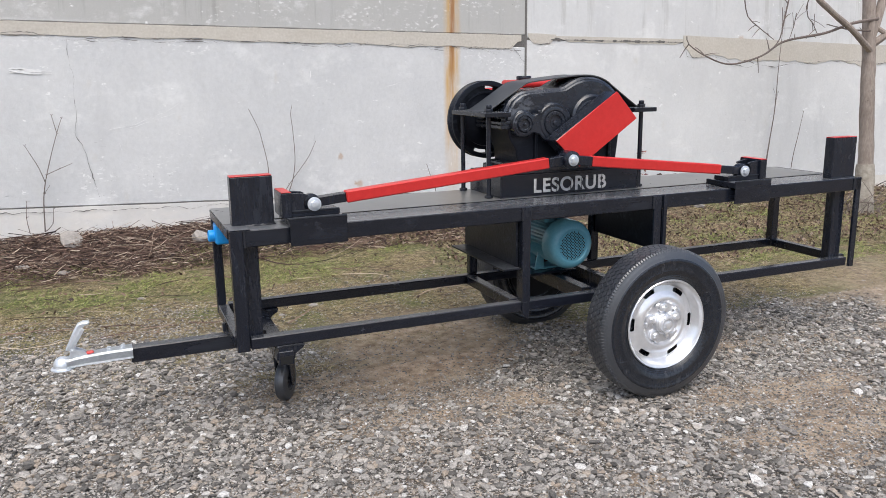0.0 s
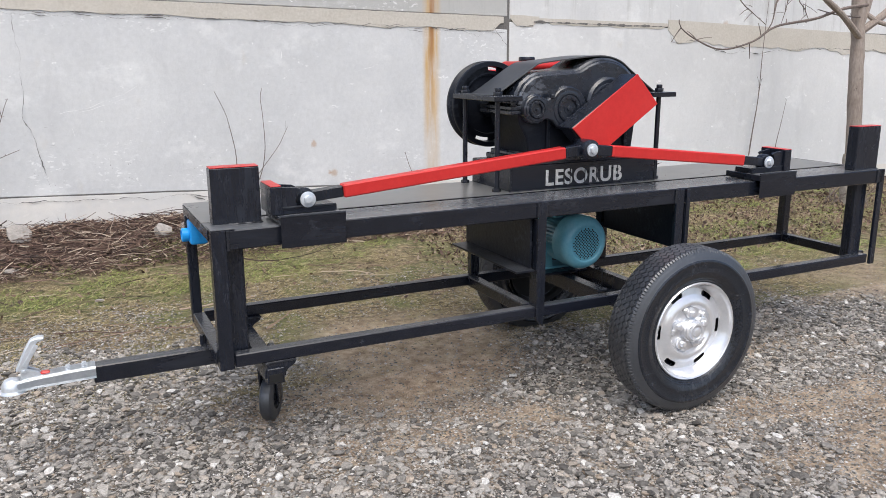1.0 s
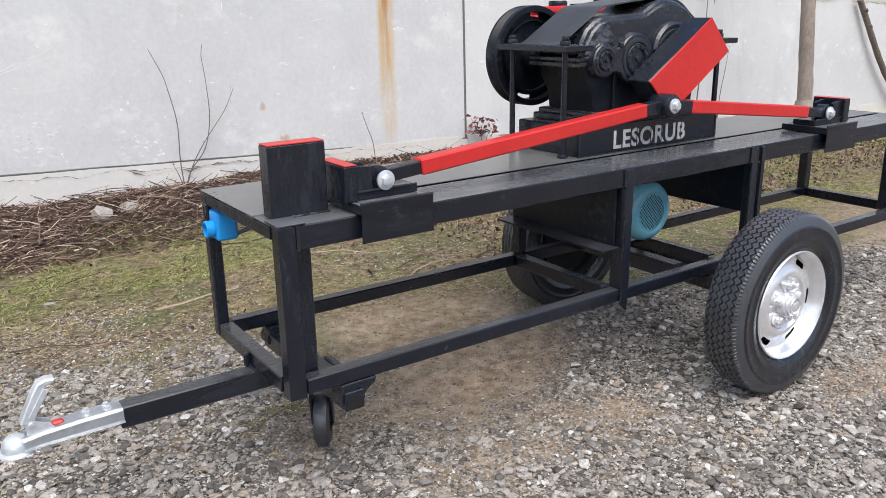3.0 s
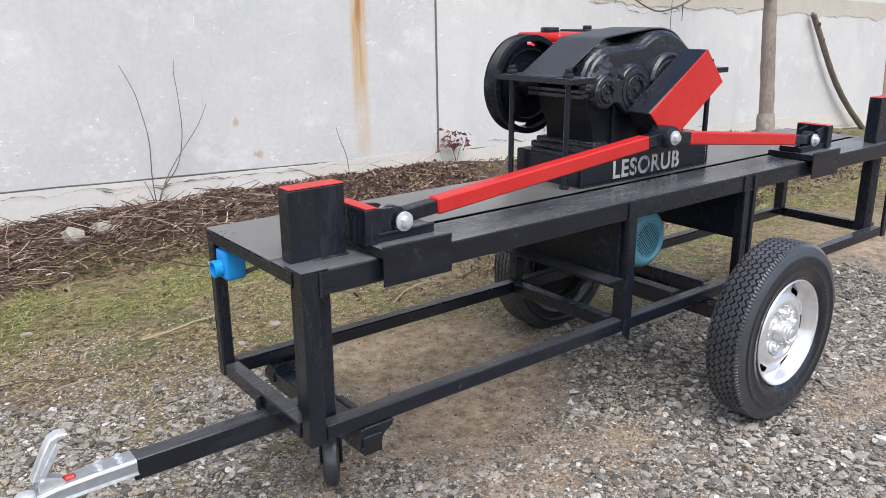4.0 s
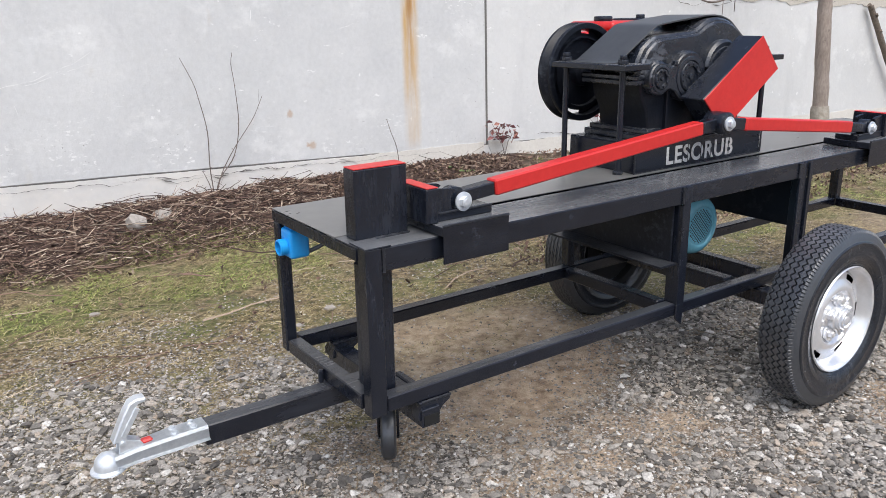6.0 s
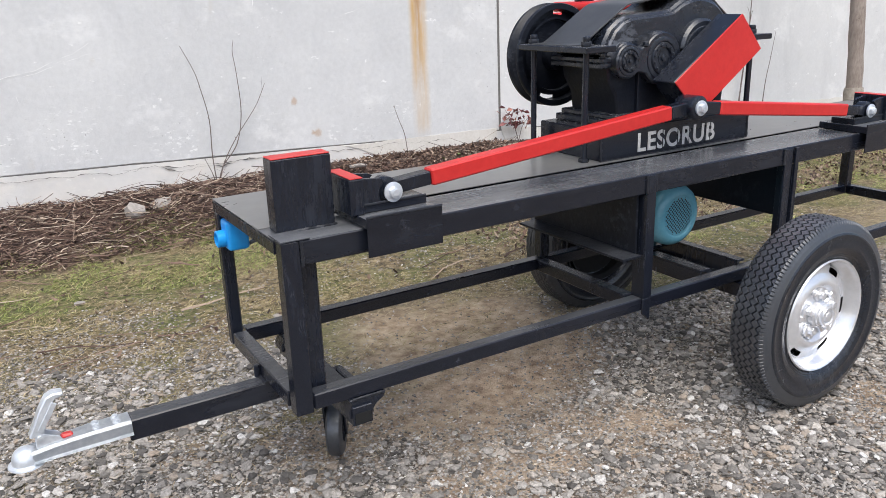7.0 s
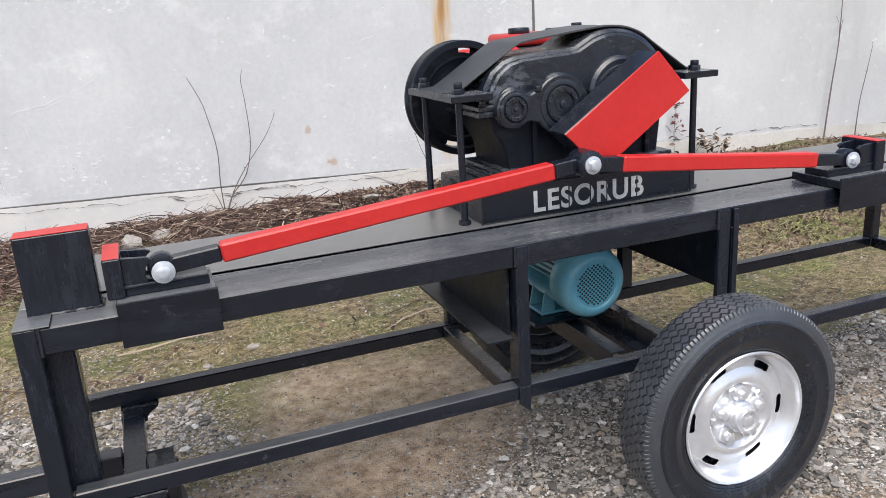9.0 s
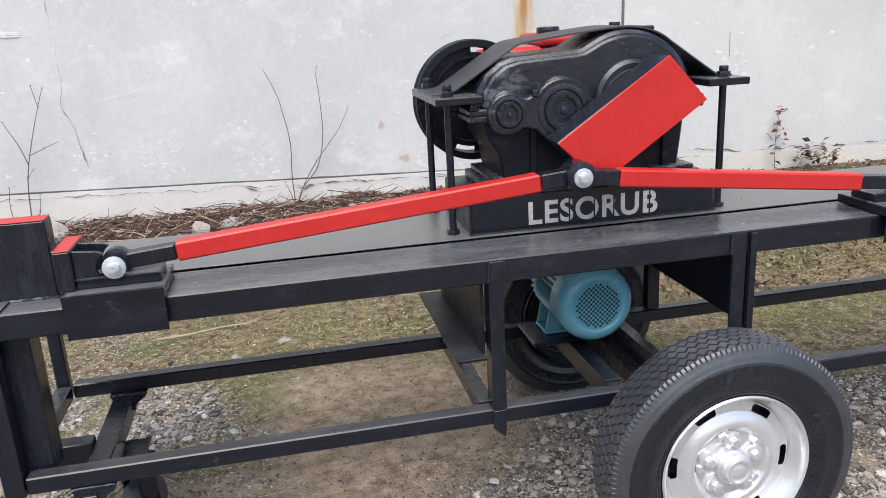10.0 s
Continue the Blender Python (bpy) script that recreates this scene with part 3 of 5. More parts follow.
lathe(b, [(0.152, -0.002), (0.147, -0.0025), (0.134, -0.0035), (0.125, -0.004), (0.05, -0.006), (0.045, -0.03), (0.024, -0.032), (0.022, -0.05), (0.0005, -0.05)], 48, (1.177, 0.585, 1.10), "y", skip=lambda i, k: k == 1 and (12 <= i <= 14 or 36 <= i <= 37))
lathe(b, [(0.125, -0.018), (0.118, -0.018), (0.115, -0.006)], 48, (1.177, 0.585, 1.10), "y")
part("pulley", b, CAST, reducer, "large black cast iron belt pulley")

# ---- the stencilled word on the base box ----
word = bpy.data.curves.new("word", "FONT")
word.body, word.size, word.extrude = "LESORUB", 0.092, 0.0004
word.space_character, word.offset = 1.1, 0.0022
wo = new("tmp_word", word)
bpy.context.view_layer.update()
me = bpy.data.meshes.new_from_object(wo.evaluated_get(bpy.context.evaluated_depsgraph_get()))
bpy.data.objects.remove(wo)
xs = [v.co.x for v in me.vertices]
ys = [v.co.y for v in me.vertices]
b = bmesh.new()
b.from_mesh(me)
bpy.data.meshes.remove(me)
for v in b.verts:
    v.co = (1.22 + (v.co.x - min(xs)) / (max(xs) - min(xs)) * 0.355, 0.2085 - v.co.z, 0.813 + (v.co.y - min(ys)) / (max(ys) - min(ys)) * 0.061)
for cut in (1.398, 1.452, 1.552, 1.33):  # bridges of the stencil
    for side in (-0.0022, 0.0022):
        bmesh.ops.bisect_plane(b, geom=b.verts[:] + b.edges[:] + b.faces[:], plane_co=(cut + side, 0, 0), plane_no=(1, 0, 0))
    bmesh.ops.delete(b, geom=[f for f in b.faces if abs(f.calc_center_median().x - cut) < 0.0021], context="FACES")
part("lettering", b, WHITE, stand, "white stencilled word LESORUB", smooth=False)

weld(reducer, (1.067, 0.2085, TOP + 0.003), (1.067, 0.2085, 0.895), 0.0045)
weld(reducer, (1.739, 0.2085, TOP + 0.003), (1.739, 0.2085, 0.895), 0.004)
weld(reducer, (1.07, 0.212, 0.898), (1.73, 0.212, 0.898), 0.0035)
weld(reducer, (1.126, 0.222, 0.899), (1.70, 0.222, 0.899), 0.004)
weld(reducer, (1.063, 0.2085, TOP + 0.002), (1.737, 0.2085, TOP + 0.002), 0.003)

# ---- crank, rods and sliders ----
CRANK, ANGLE, LROD, RROD, PIVOT = 0.249, -147.0, 1.051, 0.880, 0.867
press = thing("crank_press", (1.45, 0.08, TOP), "red and black crank with two connecting rods and sliders", "crank mechanism")
pinx, pinz = 1.508 + CRANK * math.cos(radians(ANGLE)), 1.097 + CRANK * math.sin(radians(ANGLE))
lx, rx_ = pinx - math.sqrt(LROD ** 2 - (pinz - PIVOT) ** 2), pinx + math.sqrt(RROD ** 2 - (pinz - PIVOT) ** 2)
ca, sa = math.cos(radians(ANGLE)), math.sin(radians(ANGLE))
uv = lambda u, v: (1.508 + u * ca - v * sa, 1.097 + u * sa + v * ca)
quad = [uv(0.24, -0.08), uv(0.205, 0.072), uv(-0.125, 0.065), uv(-0.10, -0.085)]
arm = part("crank_arm", prism(bmesh.new(), quad, 0.114, 0.205, 0.003), BLACK, press, "thick crank arm, black sides and red face")
part("crank_face", prism(bmesh.new(), quad, 0.108, 0.113, 0.0015), RED, arm, "red-painted face")
b = bmesh.new()
cyl(b, (pinx, 0.075, pinz), "y", 0.034, 0.075, 32, bevel=0.003)
part("pin_boss", b, BLACK, press)
b = bmesh.new()
cyl(b, (pinx, 0.034, pinz), "y", 0.023, 0.006, 32, bevel=0.0008)
cyl(b, (pinx, 0.026, pinz), "y", 0.0145, 0.012, 6, bevel=0.0008)
cyl(b, (pinx, 0.0205, pinz), "y", 0.008, 0.004, 16)
part("pin_bolt", b, ZINC, press, "bright steel bolt head and washer")


def rod(name, xa, za, xb, zb, y):
    d = math.hypot(xb - xa, zb - za)
    turn = Matrix.Translation((xa, y, za)) @ Matrix.Rotation(-math.atan2(zb - za, xb - xa), 4, "Y")
    ob = part(name, box(bmesh.new(), 0.125, d - 0.095, -0.021, 0.021, -0.021, 0.021, 0.004, turn), RED, press, "red square steel connecting rod with black eyes")
    b = bmesh.new()
    box(b, 0.02, 0.124, -0.018, 0.018, -0.017, 0.017, 0.003, turn)
    cyl(b, (0, 0, 0), "y", 0.031, 0.034, 32, bevel=0.002, turn=turn)
    part("rod_eye", b, BLACK, ob)
    b = bmesh.new()
    box(b, d - 0.094, d - 0.02, -0.019, 0.019, -0.019, 0.019, 0.003, turn)
    cyl(b, (d, 0, 0), "y", 0.036, 0.034, 32, bevel=0.002, turn=turn)
    part("rod_eye", b, BLACK, ob)


rod("connecting_rod", lx, PIVOT, pinx, pinz, 0.078)
rod("connecting_rod", rx_, PIVOT, pinx, pinz, 0.058)


def slider(xp, side):
    """A slider on the beam round its pivot at xp; side -1 pushes towards the coupling."""
    f = lambda a, c: tuple(sorted((xp + side * a, xp + side * c)))
    b = bmesh.new()
    box(b, *f(-0.10, 0.10), -0.022, 0.158, TOP + 0.003, 0.826, 0.002)
    sl = part("slider", b, SHEEN_TOP, press, "black steel slider hooked over the beam")
    part("hook_plate", box(bmesh.new(), *f(-0.10, 0.10), -0.026, -0.0225, 0.736, 0.829, 0.001), SHEEN_TOP, sl)
    part("pad", box(bmesh.new(), *f(-0.09, 0.0795), 0.03, 0.12, 0.8265, 0.846, 0.002), SHEEN_TOP, sl)
    for y in (0.033, 0.100):
        pts = [(xp + side * 0.0795, 0.846), (xp + side * 0.0795, 0.909), (xp + side * 0.03, 0.904)]
        pts += [(xp + 0.036 * side * math.cos(a), PIVOT + 0.036 * math.sin(a)) for a in [radians(60 - 20 * k) for k in range(8)]]
        pts += [(xp + side * -0.0, 0.846)]
        part("lug", prism(bmesh.new(), pts if side < 0 else pts[::-1], y, y + 0.010, 0.001), BLACK, sl)
    part("weld_seam", tube(bmesh.new(), [(xp - 0.10, -0.024, 0.8305), (xp + 0.10, -0.024, 0.8305)], 0.0035, 0.0035, 7, 0.3, 0.006), BEAD, sl)
    part("weld_seam", tube(bmesh.new(), [(xp - 0.088, 0.031, 0.847), (xp + 0.088, 0.031, 0.847)], 0.003, 0.003, 7, 0.3, 0.006), BEAD, sl)
    ps = part("pusher", box(bmesh.new(), *f(0.080, 0.115), 0.020, 0.150, 0.8265, 0.913, 0.003), BLACK, sl, "black pusher block with a red top")
    part("pusher_top", box(bmesh.new(), *f(0.081, 0.114), 0.021, 0.149, 0.913, 0.9155, 0.001), RED, ps)
    b = bmesh.new()
    cyl(b, (xp, 0.030, PIVOT), "y", 0.024, 0.006, 32, bevel=0.0008)
    cyl(b, (xp, 0.022, PIVOT), "y", 0.0145, 0.012, 6, bevel=0.0008)
    cyl(b, (xp, 0.0165, PIVOT), "y", 0.008, 0.004, 16)
    part("pivot_bolt", b, ZINC, sl, "bright steel bolt head and washer")


slider(lx, -1)
slider(rx_, 1)

# ---- electric motor under the table ----
motor = thing("electric_motor", (1.397, 0.32, 0.445), "blue-painted electric motor on a plate under the table", "motor")
MX, MZ, MR = 1.400, 0.578, 0.106
b = bmesh.new()
cyl(b, (MX, 0.36, MZ), "y", 0.084, 0.20, 40)
lathe(b, [(0.07, 0.265), (0.086, 0.266), (0.086, 0.454), (0.07, 0.455)], 144, (MX, 0.0, MZ), "y", shift=lambda a, r, h: 0.014 if r > 0.075 and round(a * 144 / 6.28319) % 4 == 0 else 0.0)
part("motor_body", b, TEAL, motor)
b = bmesh.new()
box(b, MX - 0.095, MX + 0.08, 0.34, 0.43, 0.445, 0.455, 0.003)
for y in (0.345, 0.42):
    prism(b, [(MX - 0.092, 0.455), (MX - 0.045, 0.455), (MX - 0.05, 0.52), (MX - 0.074, 0.545)], y, y + 0.007, 0.001)
box(b, MX + 0.058, MX + 0.072, 0.34, 0.43, 0.455, 0.53, 0.002)
part("motor_foot", b, TEAL, motor, "blue bolted motor foot")
b = bmesh.new()
lathe(b, [(MR - 0.004, 0.088), (MR, 0.085), (MR, 0.036), (MR - 0.002, 0.024), (MR - 0.007, 0.014), (MR - 0.014, 0.007), (MR - 0.022, 0.002), (MR - 0.030, 0.0), (MR - 0.035, 0.001), (MR - 0.038, 0.004), (0.066, 0.004)], 64, (MX, 0.180, MZ), "y")
cell, bars = 0.0092, 0.0032
turn = Matrix.Rotation(radians(45), 4, "Y")
for i in range(-7, 8):
    for k in range(-7, 8):
        cx, cz = i * cell, k * cell
        if math.hypot(cx, cz) > 0.067:
            continue
        solid = math.hypot(cx, cz) > 0.061
        o, s = cell / 2, (0.0 if solid else (cell - bars) / 2)
        ring = lambda q: [b.verts.new(Vector((MX, 0.1842, MZ)) + turn @ Vector((cx + sx * q, 0, cz + sz * q))) for sx, sz in ((-1, -1), (1, -1), (1, 1), (-1, 1))]
        if solid:
            b.faces.new(ring(o))
        else:
            p, q = ring(o), ring(s)
            for e in range(4):
                b.faces.new((p[e], p[(e + 1) % 4], q[(e + 1) % 4], q[e]))
part("fan_cowl", b, TEAL, motor, "blue fan cowl with a perforated grille")
part("fan_shadow_disc", cyl(bmesh.new(), (MX, 0.20, MZ), "y", 0.07, 0.004, 40), DARK, motor)
b = bmesh.new()
box(b, MX - 0.075, MX + 0.02, 0.30, 0.40, MZ + 0.085, MZ + 0.135, 0.006)
part("terminal_box", b, TEAL, motor)
b = bmesh.new()
lathe(b, [(0.05, -0.03), (0.06, -0.03), (0.052, -0.012), (0.06, 0.0), (0.052, 0.012), (0.06, 0.03), (0.05, 0.03), (0.05, -0.03)], 40, (MX, 0.52, MZ), "y")
cyl(b, (MX, 0.49, MZ), "y", 0.014, 0.09, 16)
part("motor_pulley", b, CAST, motor)

# ---- petrol engine behind the reducer ----
engine = thing("petrol_engine", (1.53, 0.74, TOP), "petrol engine with a red tank behind the reducer", "engine")
b = bmesh.new()
box(b, 1.53, 1.74, 0.535, 0.86, TOP - 0.03, TOP, 0.003)
part("engine_shelf", b, BLACK, engine)
b = bmesh.new()
box(b, 1.55, 1.76, 0.60, 0.84, TOP, 1.10, 0.02)
box(b, 1.40, 1.76, 0.62, 0.86, 1.09, 1.228, 0.02)
cyl(b, (1.62, 0.58, 0.95), "y", 0.07, 0.06, 32, bevel=0.01)
part("engine_block", b, CAST, engine)
part("blower_housing", box(bmesh.new(), 1.215, 1.42, 0.64, 0.72, 1.06, 1.235, 0.02), RED, engine, "red pressed blower housing")
part("fuel_tank", box(bmesh.new(), 1.415, 1.76, 0.66, 0.90, 1.232, 1.268, 0.016), RED, engine, "glossy red fuel tank")
b = bmesh.new()
cyl(b, (1.472, 0.765, 1.276), "z", 0.036, 0.022, 28, bevel=0.005)
part("tank_cap", b, BLACK, engine, "round black filler cap")
b = bmesh.new()
box(b, 1.62, 1.78, 0.66, 0.86, 1.262, 1.276, 0.004)
cyl(b, (1.70, 0.78, 1.282), "z", 0.018, 0.016, 16, bevel=0.003)
part("tank_bracket", b, BLACK, engine)

# ---- blue plug socket on the end beam ----
socket = thing("plug_socket", (-0.03, 0.455, 0.697), "blue plastic power inlet socket under the table end", "power socket")
b = bmesh.new()
box(b, -0.045, 0.014, 0.416, 0.480, 0.674, 0.756, 0.010)
box(b, -0.036, 0.008, 0.424, 0.472, 0.756, 0.7665, 0.001)
part("socket_body", b, BLUE, socket)
b = bmesh.new()
lathe(b, [(0.0005, 0.0), (0.021, 0.0), (0.023, -0.002), (0.023, -0.022), (0.019, -0.024), (0.018, -0.006), (0.0005, -0.006)], 28, (-0.044, 0.448, 0.706), "x")
part("inlet", b, BLUE, socket, "round blue shrouded inlet")
# near-black disc in place of the shade inside the shroud
part("inlet_shade", cyl(bmesh.new(), (-0.0525, 0.448, 0.706), "x", 0.0150, 0.004, 24), DARK, socket, "near-black disc painted as the shaded inside of the inlet")
cb = bpy.data.curves.new("cable", "CURVE")
cb.dimensions, cb.bevel_depth, cb.bevel_resolution = "3D", 0.006, 3
sp = cb.splines.new("BEZIER")
sp.bezier_points.add(2)
for p, co in zip(sp.bezier_points, ((0.010, 0.432, 0.684), (0.045, 0.405, 0.706), (0.085, 0.375, 0.744))):
    p.co, p.handle_left_type, p.handle_right_type = Vector(co) - Vector((-0.03, 0.455, 0.697)), "AUTO", "AUTO"
cable = new("cable", cb)
cb.materials.append(RUBBER)
cable.parent = socket

# ---- ground ----


def ground_z(x, y):
    """Height of the yard in the trailer's axes."""
    z = 0.045 + 0.022 * (min(max(y, -5), 3.4) + 0.24)
    z += 0.02 * noise.noise((x * 0.35, y * 0.35, 0)) * min(1, max(0, (y - 0.6) / 1.0))
    z += 0.008 * noise.noise((x * 1.3, y * 1.3, 3))
    t = min(1.0, max(0.0, (y - 2.42 - 0.15 * noise.noise((x * 0.8, 0, 7))) / 0.70))
    bank = 0.135 - 0.075 * min(1.0, max(0.0, (x - 2.7) / 1.1))
    z -= 0.06 * min(5.0, max(0.0, x - 5.2))
    return z + t * t * (3 - 2 * t) * bank + 0.02 * t * noise.noise((x * 4, y * 4, 9))


def gravelly(x, y):
    """1 on the gravel, 0 where grass has taken over; the bare earth patch lies under the trailer."""
    edge = (1.74 if x < 0 else 1.74 - 0.16 * min(1.0, x / 0.4)) + 0.28 * noise.noise((x * 0.9, y * 0.9, 21)) + 0.22 * noise.noise((x * 3.1, y * 3.1, 5)) - 0.08 * max(0.0, x - 0.5) - 0.66 * min(1.0, max(0.0, (x - 0.08) / 0.60))
    g = min(1.0, max(0.0, (edge - y) / (0.40 + 0.45 * min(1.0, max(0.0, 0.6 - x)))))
    return g * (1.0 - 0.93 * bare(x, y)) * (1.0 - 0.72 * soil(x, y))


def soil(x, y):
    """Thin places in the gravel where earth shows, more of them beyond the wheel."""
    v = noise.noise((x * 0.8, y * 1.3, 90)) + 0.6 * noise.noise((x * 2.6, y * 3.2, 91)) + 0.4 * noise.noise((x * 8, y * 8, 92))
    back = min(1.0, max(0.0, (y - 0.5) / 0.5)) * min(1.0, max(0.0, (0.4 - x) / 0.4))
    return min(1.0, max(0.0, 2.0 * (v - 0.04 + 0.16 * min(1.5, max(-0.5, x - 1.6)) + 0.26 * back)))


def bare(x, y):
    d = ((x - 0.87) / 0.54) ** 2 + ((y - 0.68) / 0.50) ** 2 + 0.55 * noise.noise((x * 2.2, y * 2.2, 40))
    e = ((x - 4.1) / 1.1) ** 2 + ((y - 0.55) / 0.5) ** 2 + 0.7 * noise.noise((x * 1.5, y * 1.5, 44))
    return min(1.0, max(0.0, 1.35 - d)) if d < e else 0.75 * min(1.0, max(0.0, 1.3 - e))


def lines(a, b, step, far):
    out, v, s = [], b, step
    mid = list(np.arange(a, b + 1e-6, step))
    while v < far:
        s *= 1.5
        v += s
        out.append(v)
    lo, s, v = [], step, a
    while v > -far:
        s *= 1.5
        v -= s
        lo.append(v)
    return lo[::-1] + mid + out


m, n, l, bsdf = nodes_of("yard_ground")
geo = n.new("ShaderNodeTexCoord")
pos = geo.outputs["Object"]
tg, rg = noise_ramp(n, l, pos, 75.0, [(0.38, (0.014, 0.013, 0.011)), (0.55, (0.060, 0.053, 0.045)), (0.70, (0.24, 0.225, 0.20))], 8, 0.7)
td, rd = noise_ramp(n, l, pos, 16.0, [(0.34, (0.20, 0.130, 0.082)), (0.5, (0.49, 0.365, 0.250)), (0.66, (0.70, 0.57, 0.425))], 10, 0.7)
ts, rs = noise_ramp(n, l, pos, 26.0, [(0.37, (0.032, 0.023, 0.012)), (0.50, (0.18, 0.134, 0.070)), (0.64, (0.44, 0.35, 0.21))], 10, 0.75)
_, rm = noise_ramp(n, l, pos, 60.0, [(0.36, (0.026, 0.034, 0.008)), (0.56, (0.14, 0.175, 0.038)), (0.70, (0.31, 0.33, 0.10))], 8, 0.75)
_, rk = noise_ramp(n, l, pos, 3.2, [(0.46, (0.0, 0.0, 0.0)), (0.58, (0.65, 0.65, 0.65))], 8, 0.65)
mossy = mixed(n, l, rs.outputs[0], rm.outputs[0], rk.outputs[0])
_, rl = noise_ramp(n, l, pos, 18.0, [(0.3, (0.018, 0.010, 0.008)), (0.52, (0.085, 0.050, 0.038)), (0.70, (0.21, 0.145, 0.11))], 10, 0.7)
# fine crushed stone: cells of differing grey with dark seams
cell = n.new("ShaderNodeTexVoronoi")
seam = n.new("ShaderNodeTexVoronoi")
seam.feature = "DISTANCE_TO_EDGE"
warp = n.new("ShaderNodeMapping")
warp.inputs["Scale"].default_value = (1.0, 1.25, 0.4)
l.new(pos, warp.inputs[0])
for q in (cell, seam):
    q.inputs["Scale"].default_value = 95.0
    l.new(warp.outputs[0], q.inputs["Vector"])
chips = n.new("ShaderNodeValToRGB")
for e, (p, c) in zip([chips.color_ramp.elements[0], chips.color_ramp.elements[1], chips.color_ramp.elements.new(0.4), chips.color_ramp.elements.new(0.75)],
                     ((0.0, (0.05, 0.046, 0.042)), (1.0, (0.56, 0.54, 0.51)), (0.4, (0.17, 0.158, 0.145)), (0.75, (0.35, 0.325, 0.29)))):
    e.position, e.color = p, (*c, 1)
l.new(cell.outputs["Color"], chips.inputs[0])
edge = n.new("ShaderNodeMapRange")
edge.inputs[1].default_value, edge.inputs[2].default_value, edge.inputs[3].default_value = 0.02, 0.16, 0.12
l.new(seam.outputs["Distance"], edge.inputs[0])
chip = mixed(n, l, chips.outputs[0], edge.outputs[0], 1.0, "MULTIPLY")
fines = mixed(n, l, chip, rg.outputs[0], 0.3)
_, rz = noise_ramp(n, l, pos, 5.0, [(0.48, (0.0, 0.0, 0.0)), (0.68, (0.55, 0.55, 0.55))], 8, 0.65)
fines = mixed(n, l, fines, rd.outputs[0], rz.outputs[0])
for name, base in (("bare", fines),):
    at = n.new("ShaderNodeAttribute")
    at.attribute_name = name
    c1 = mixed(n, l, base, rd.outputs[0], at.outputs["Fac"])
at = n.new("ShaderNodeAttribute")
at.attribute_name = "grass"
c2 = mixed(n, l, c1, mossy, at.outputs["Fac"])
at = n.new("ShaderNodeAttribute")
at.attribute_name = "litter"
c3 = mixed(n, l, c2, rl.outputs[0], at.outputs["Fac"])
l.new(c3, bsdf.inputs["Base Color"])
bsdf.inputs["Roughness"].default_value = 0.8
bumped(n, l, mixed(n, l, tg.outputs[0], edge.outputs[0], 0.4), bsdf, 0.9, 0.012)
GROUND = m

xs, ys = lines(-3.0, 9.0, 0.06, 400), lines(-3.0, 3.6, 0.05, 400)
verts = [(x, y, ground_z(x, y)) for y in ys for x in xs]
w = len(xs)
faces = [(j * w + i, j * w + i + 1, (j + 1) * w + i + 1, (j + 1) * w + i) for j in range(len(ys) - 1) for i in range(w - 1)]
me = bpy.data.meshes.new("ground")
me.from_pydata(verts, [], faces)
me.materials.append(GROUND)
me.shade_smooth()
clamp = lambda v: min(1.0, max(0.0, v))
for name, f in (("bare", lambda x, y: max(bare(x, y), 0.65 * soil(x, y))), ("grass", lambda x, y: clamp(1.25 - gravelly(x, y) - bare(x, y)) if y > 0.45 else 0.0), ("litter", lambda x, y: clamp((y - 2.45 - 0.2 * noise.noise((x * 1.2, y * 1.2, 31))) / 0.25) * clamp(1.0 - 0.6 * (x - 2.8)))):
    a = me.attributes.new(name, "FLOAT", "POINT")
    a.data.foreach_set("value", [f(x, y) for x, y, z in verts])
ground = tagged(new("ground", me), "gravel yard turning to sparse grass and leaf litter", "ground", kind="structure")
ground.matrix_world = YARD


def island_material(name, stops, rough=0.85, grain=120.0, amount=0.35):
    """Colours that differ from piece to piece, with a grain over them."""
    m, n, l, bsdf = nodes_of(name)
    g = n.new("ShaderNodeNewGeometry")
    ramp = n.new("ShaderNodeValToRGB")
    els = ramp.color_ramp.elements
    while len(els) < len(stops):
        els.new(0.5)
    for e, (p, c) in zip(els, stops):
        e.position, e.color = p, (*c, 1)
    l.new(g.outputs["Random Per Island"], ramp.inputs[0])
    tc = n.new("ShaderNodeTexCoord")
    t, r = noise_ramp(n, l, tc.outputs["Object"], grain, [(0.3, (0.35, 0.34, 0.33)), (0.7, (1.0, 1.0, 1.0))])
    l.new(mixed(n, l, ramp.outputs[0], r.outputs[0], amount, "MULTIPLY"), bsdf.inputs["Base Color"])
    bsdf.inputs["Roughness"].default_value = rough
    bumped(n, l, t.outputs[0], bsdf, 0.4, 0.003)
    return m


STONE = island_material("gravel_stone", [(0.0, (0.080, 0.073, 0.066)), (0.2, (0.185, 0.172, 0.156)), (0.45, (0.345, 0.322, 0.293)), (0.72, (0.48, 0.452, 0.415)), (0.86, (0.40, 0.325, 0.25)), (0.94, (0.62, 0.595, 0.56)), (1.0, (0.78, 0.765, 0.74))], 0.65, 150, 0.85)
BLADE = island_material("grass_blade", [(0.0, (0.050, 0.045, 0.016)), (0.3, (0.210, 0.172, 0.070)), (0.6, (0.38, 0.312, 0.150)), (0.85, (0.50, 0.415, 0.235)), (1.0, (0.62, 0.53, 0.34))], 0.7, 60, 0.2)
GREEN = island_material("green_grass_blade", [(0.0, (0.05, 0.072, 0.016)), (0.35, (0.165, 0.208, 0.044)), (0.75, (0.325, 0.365, 0.098)), (1.0, (0.48, 0.45, 0.22))], 0.65, 60, 0.2)
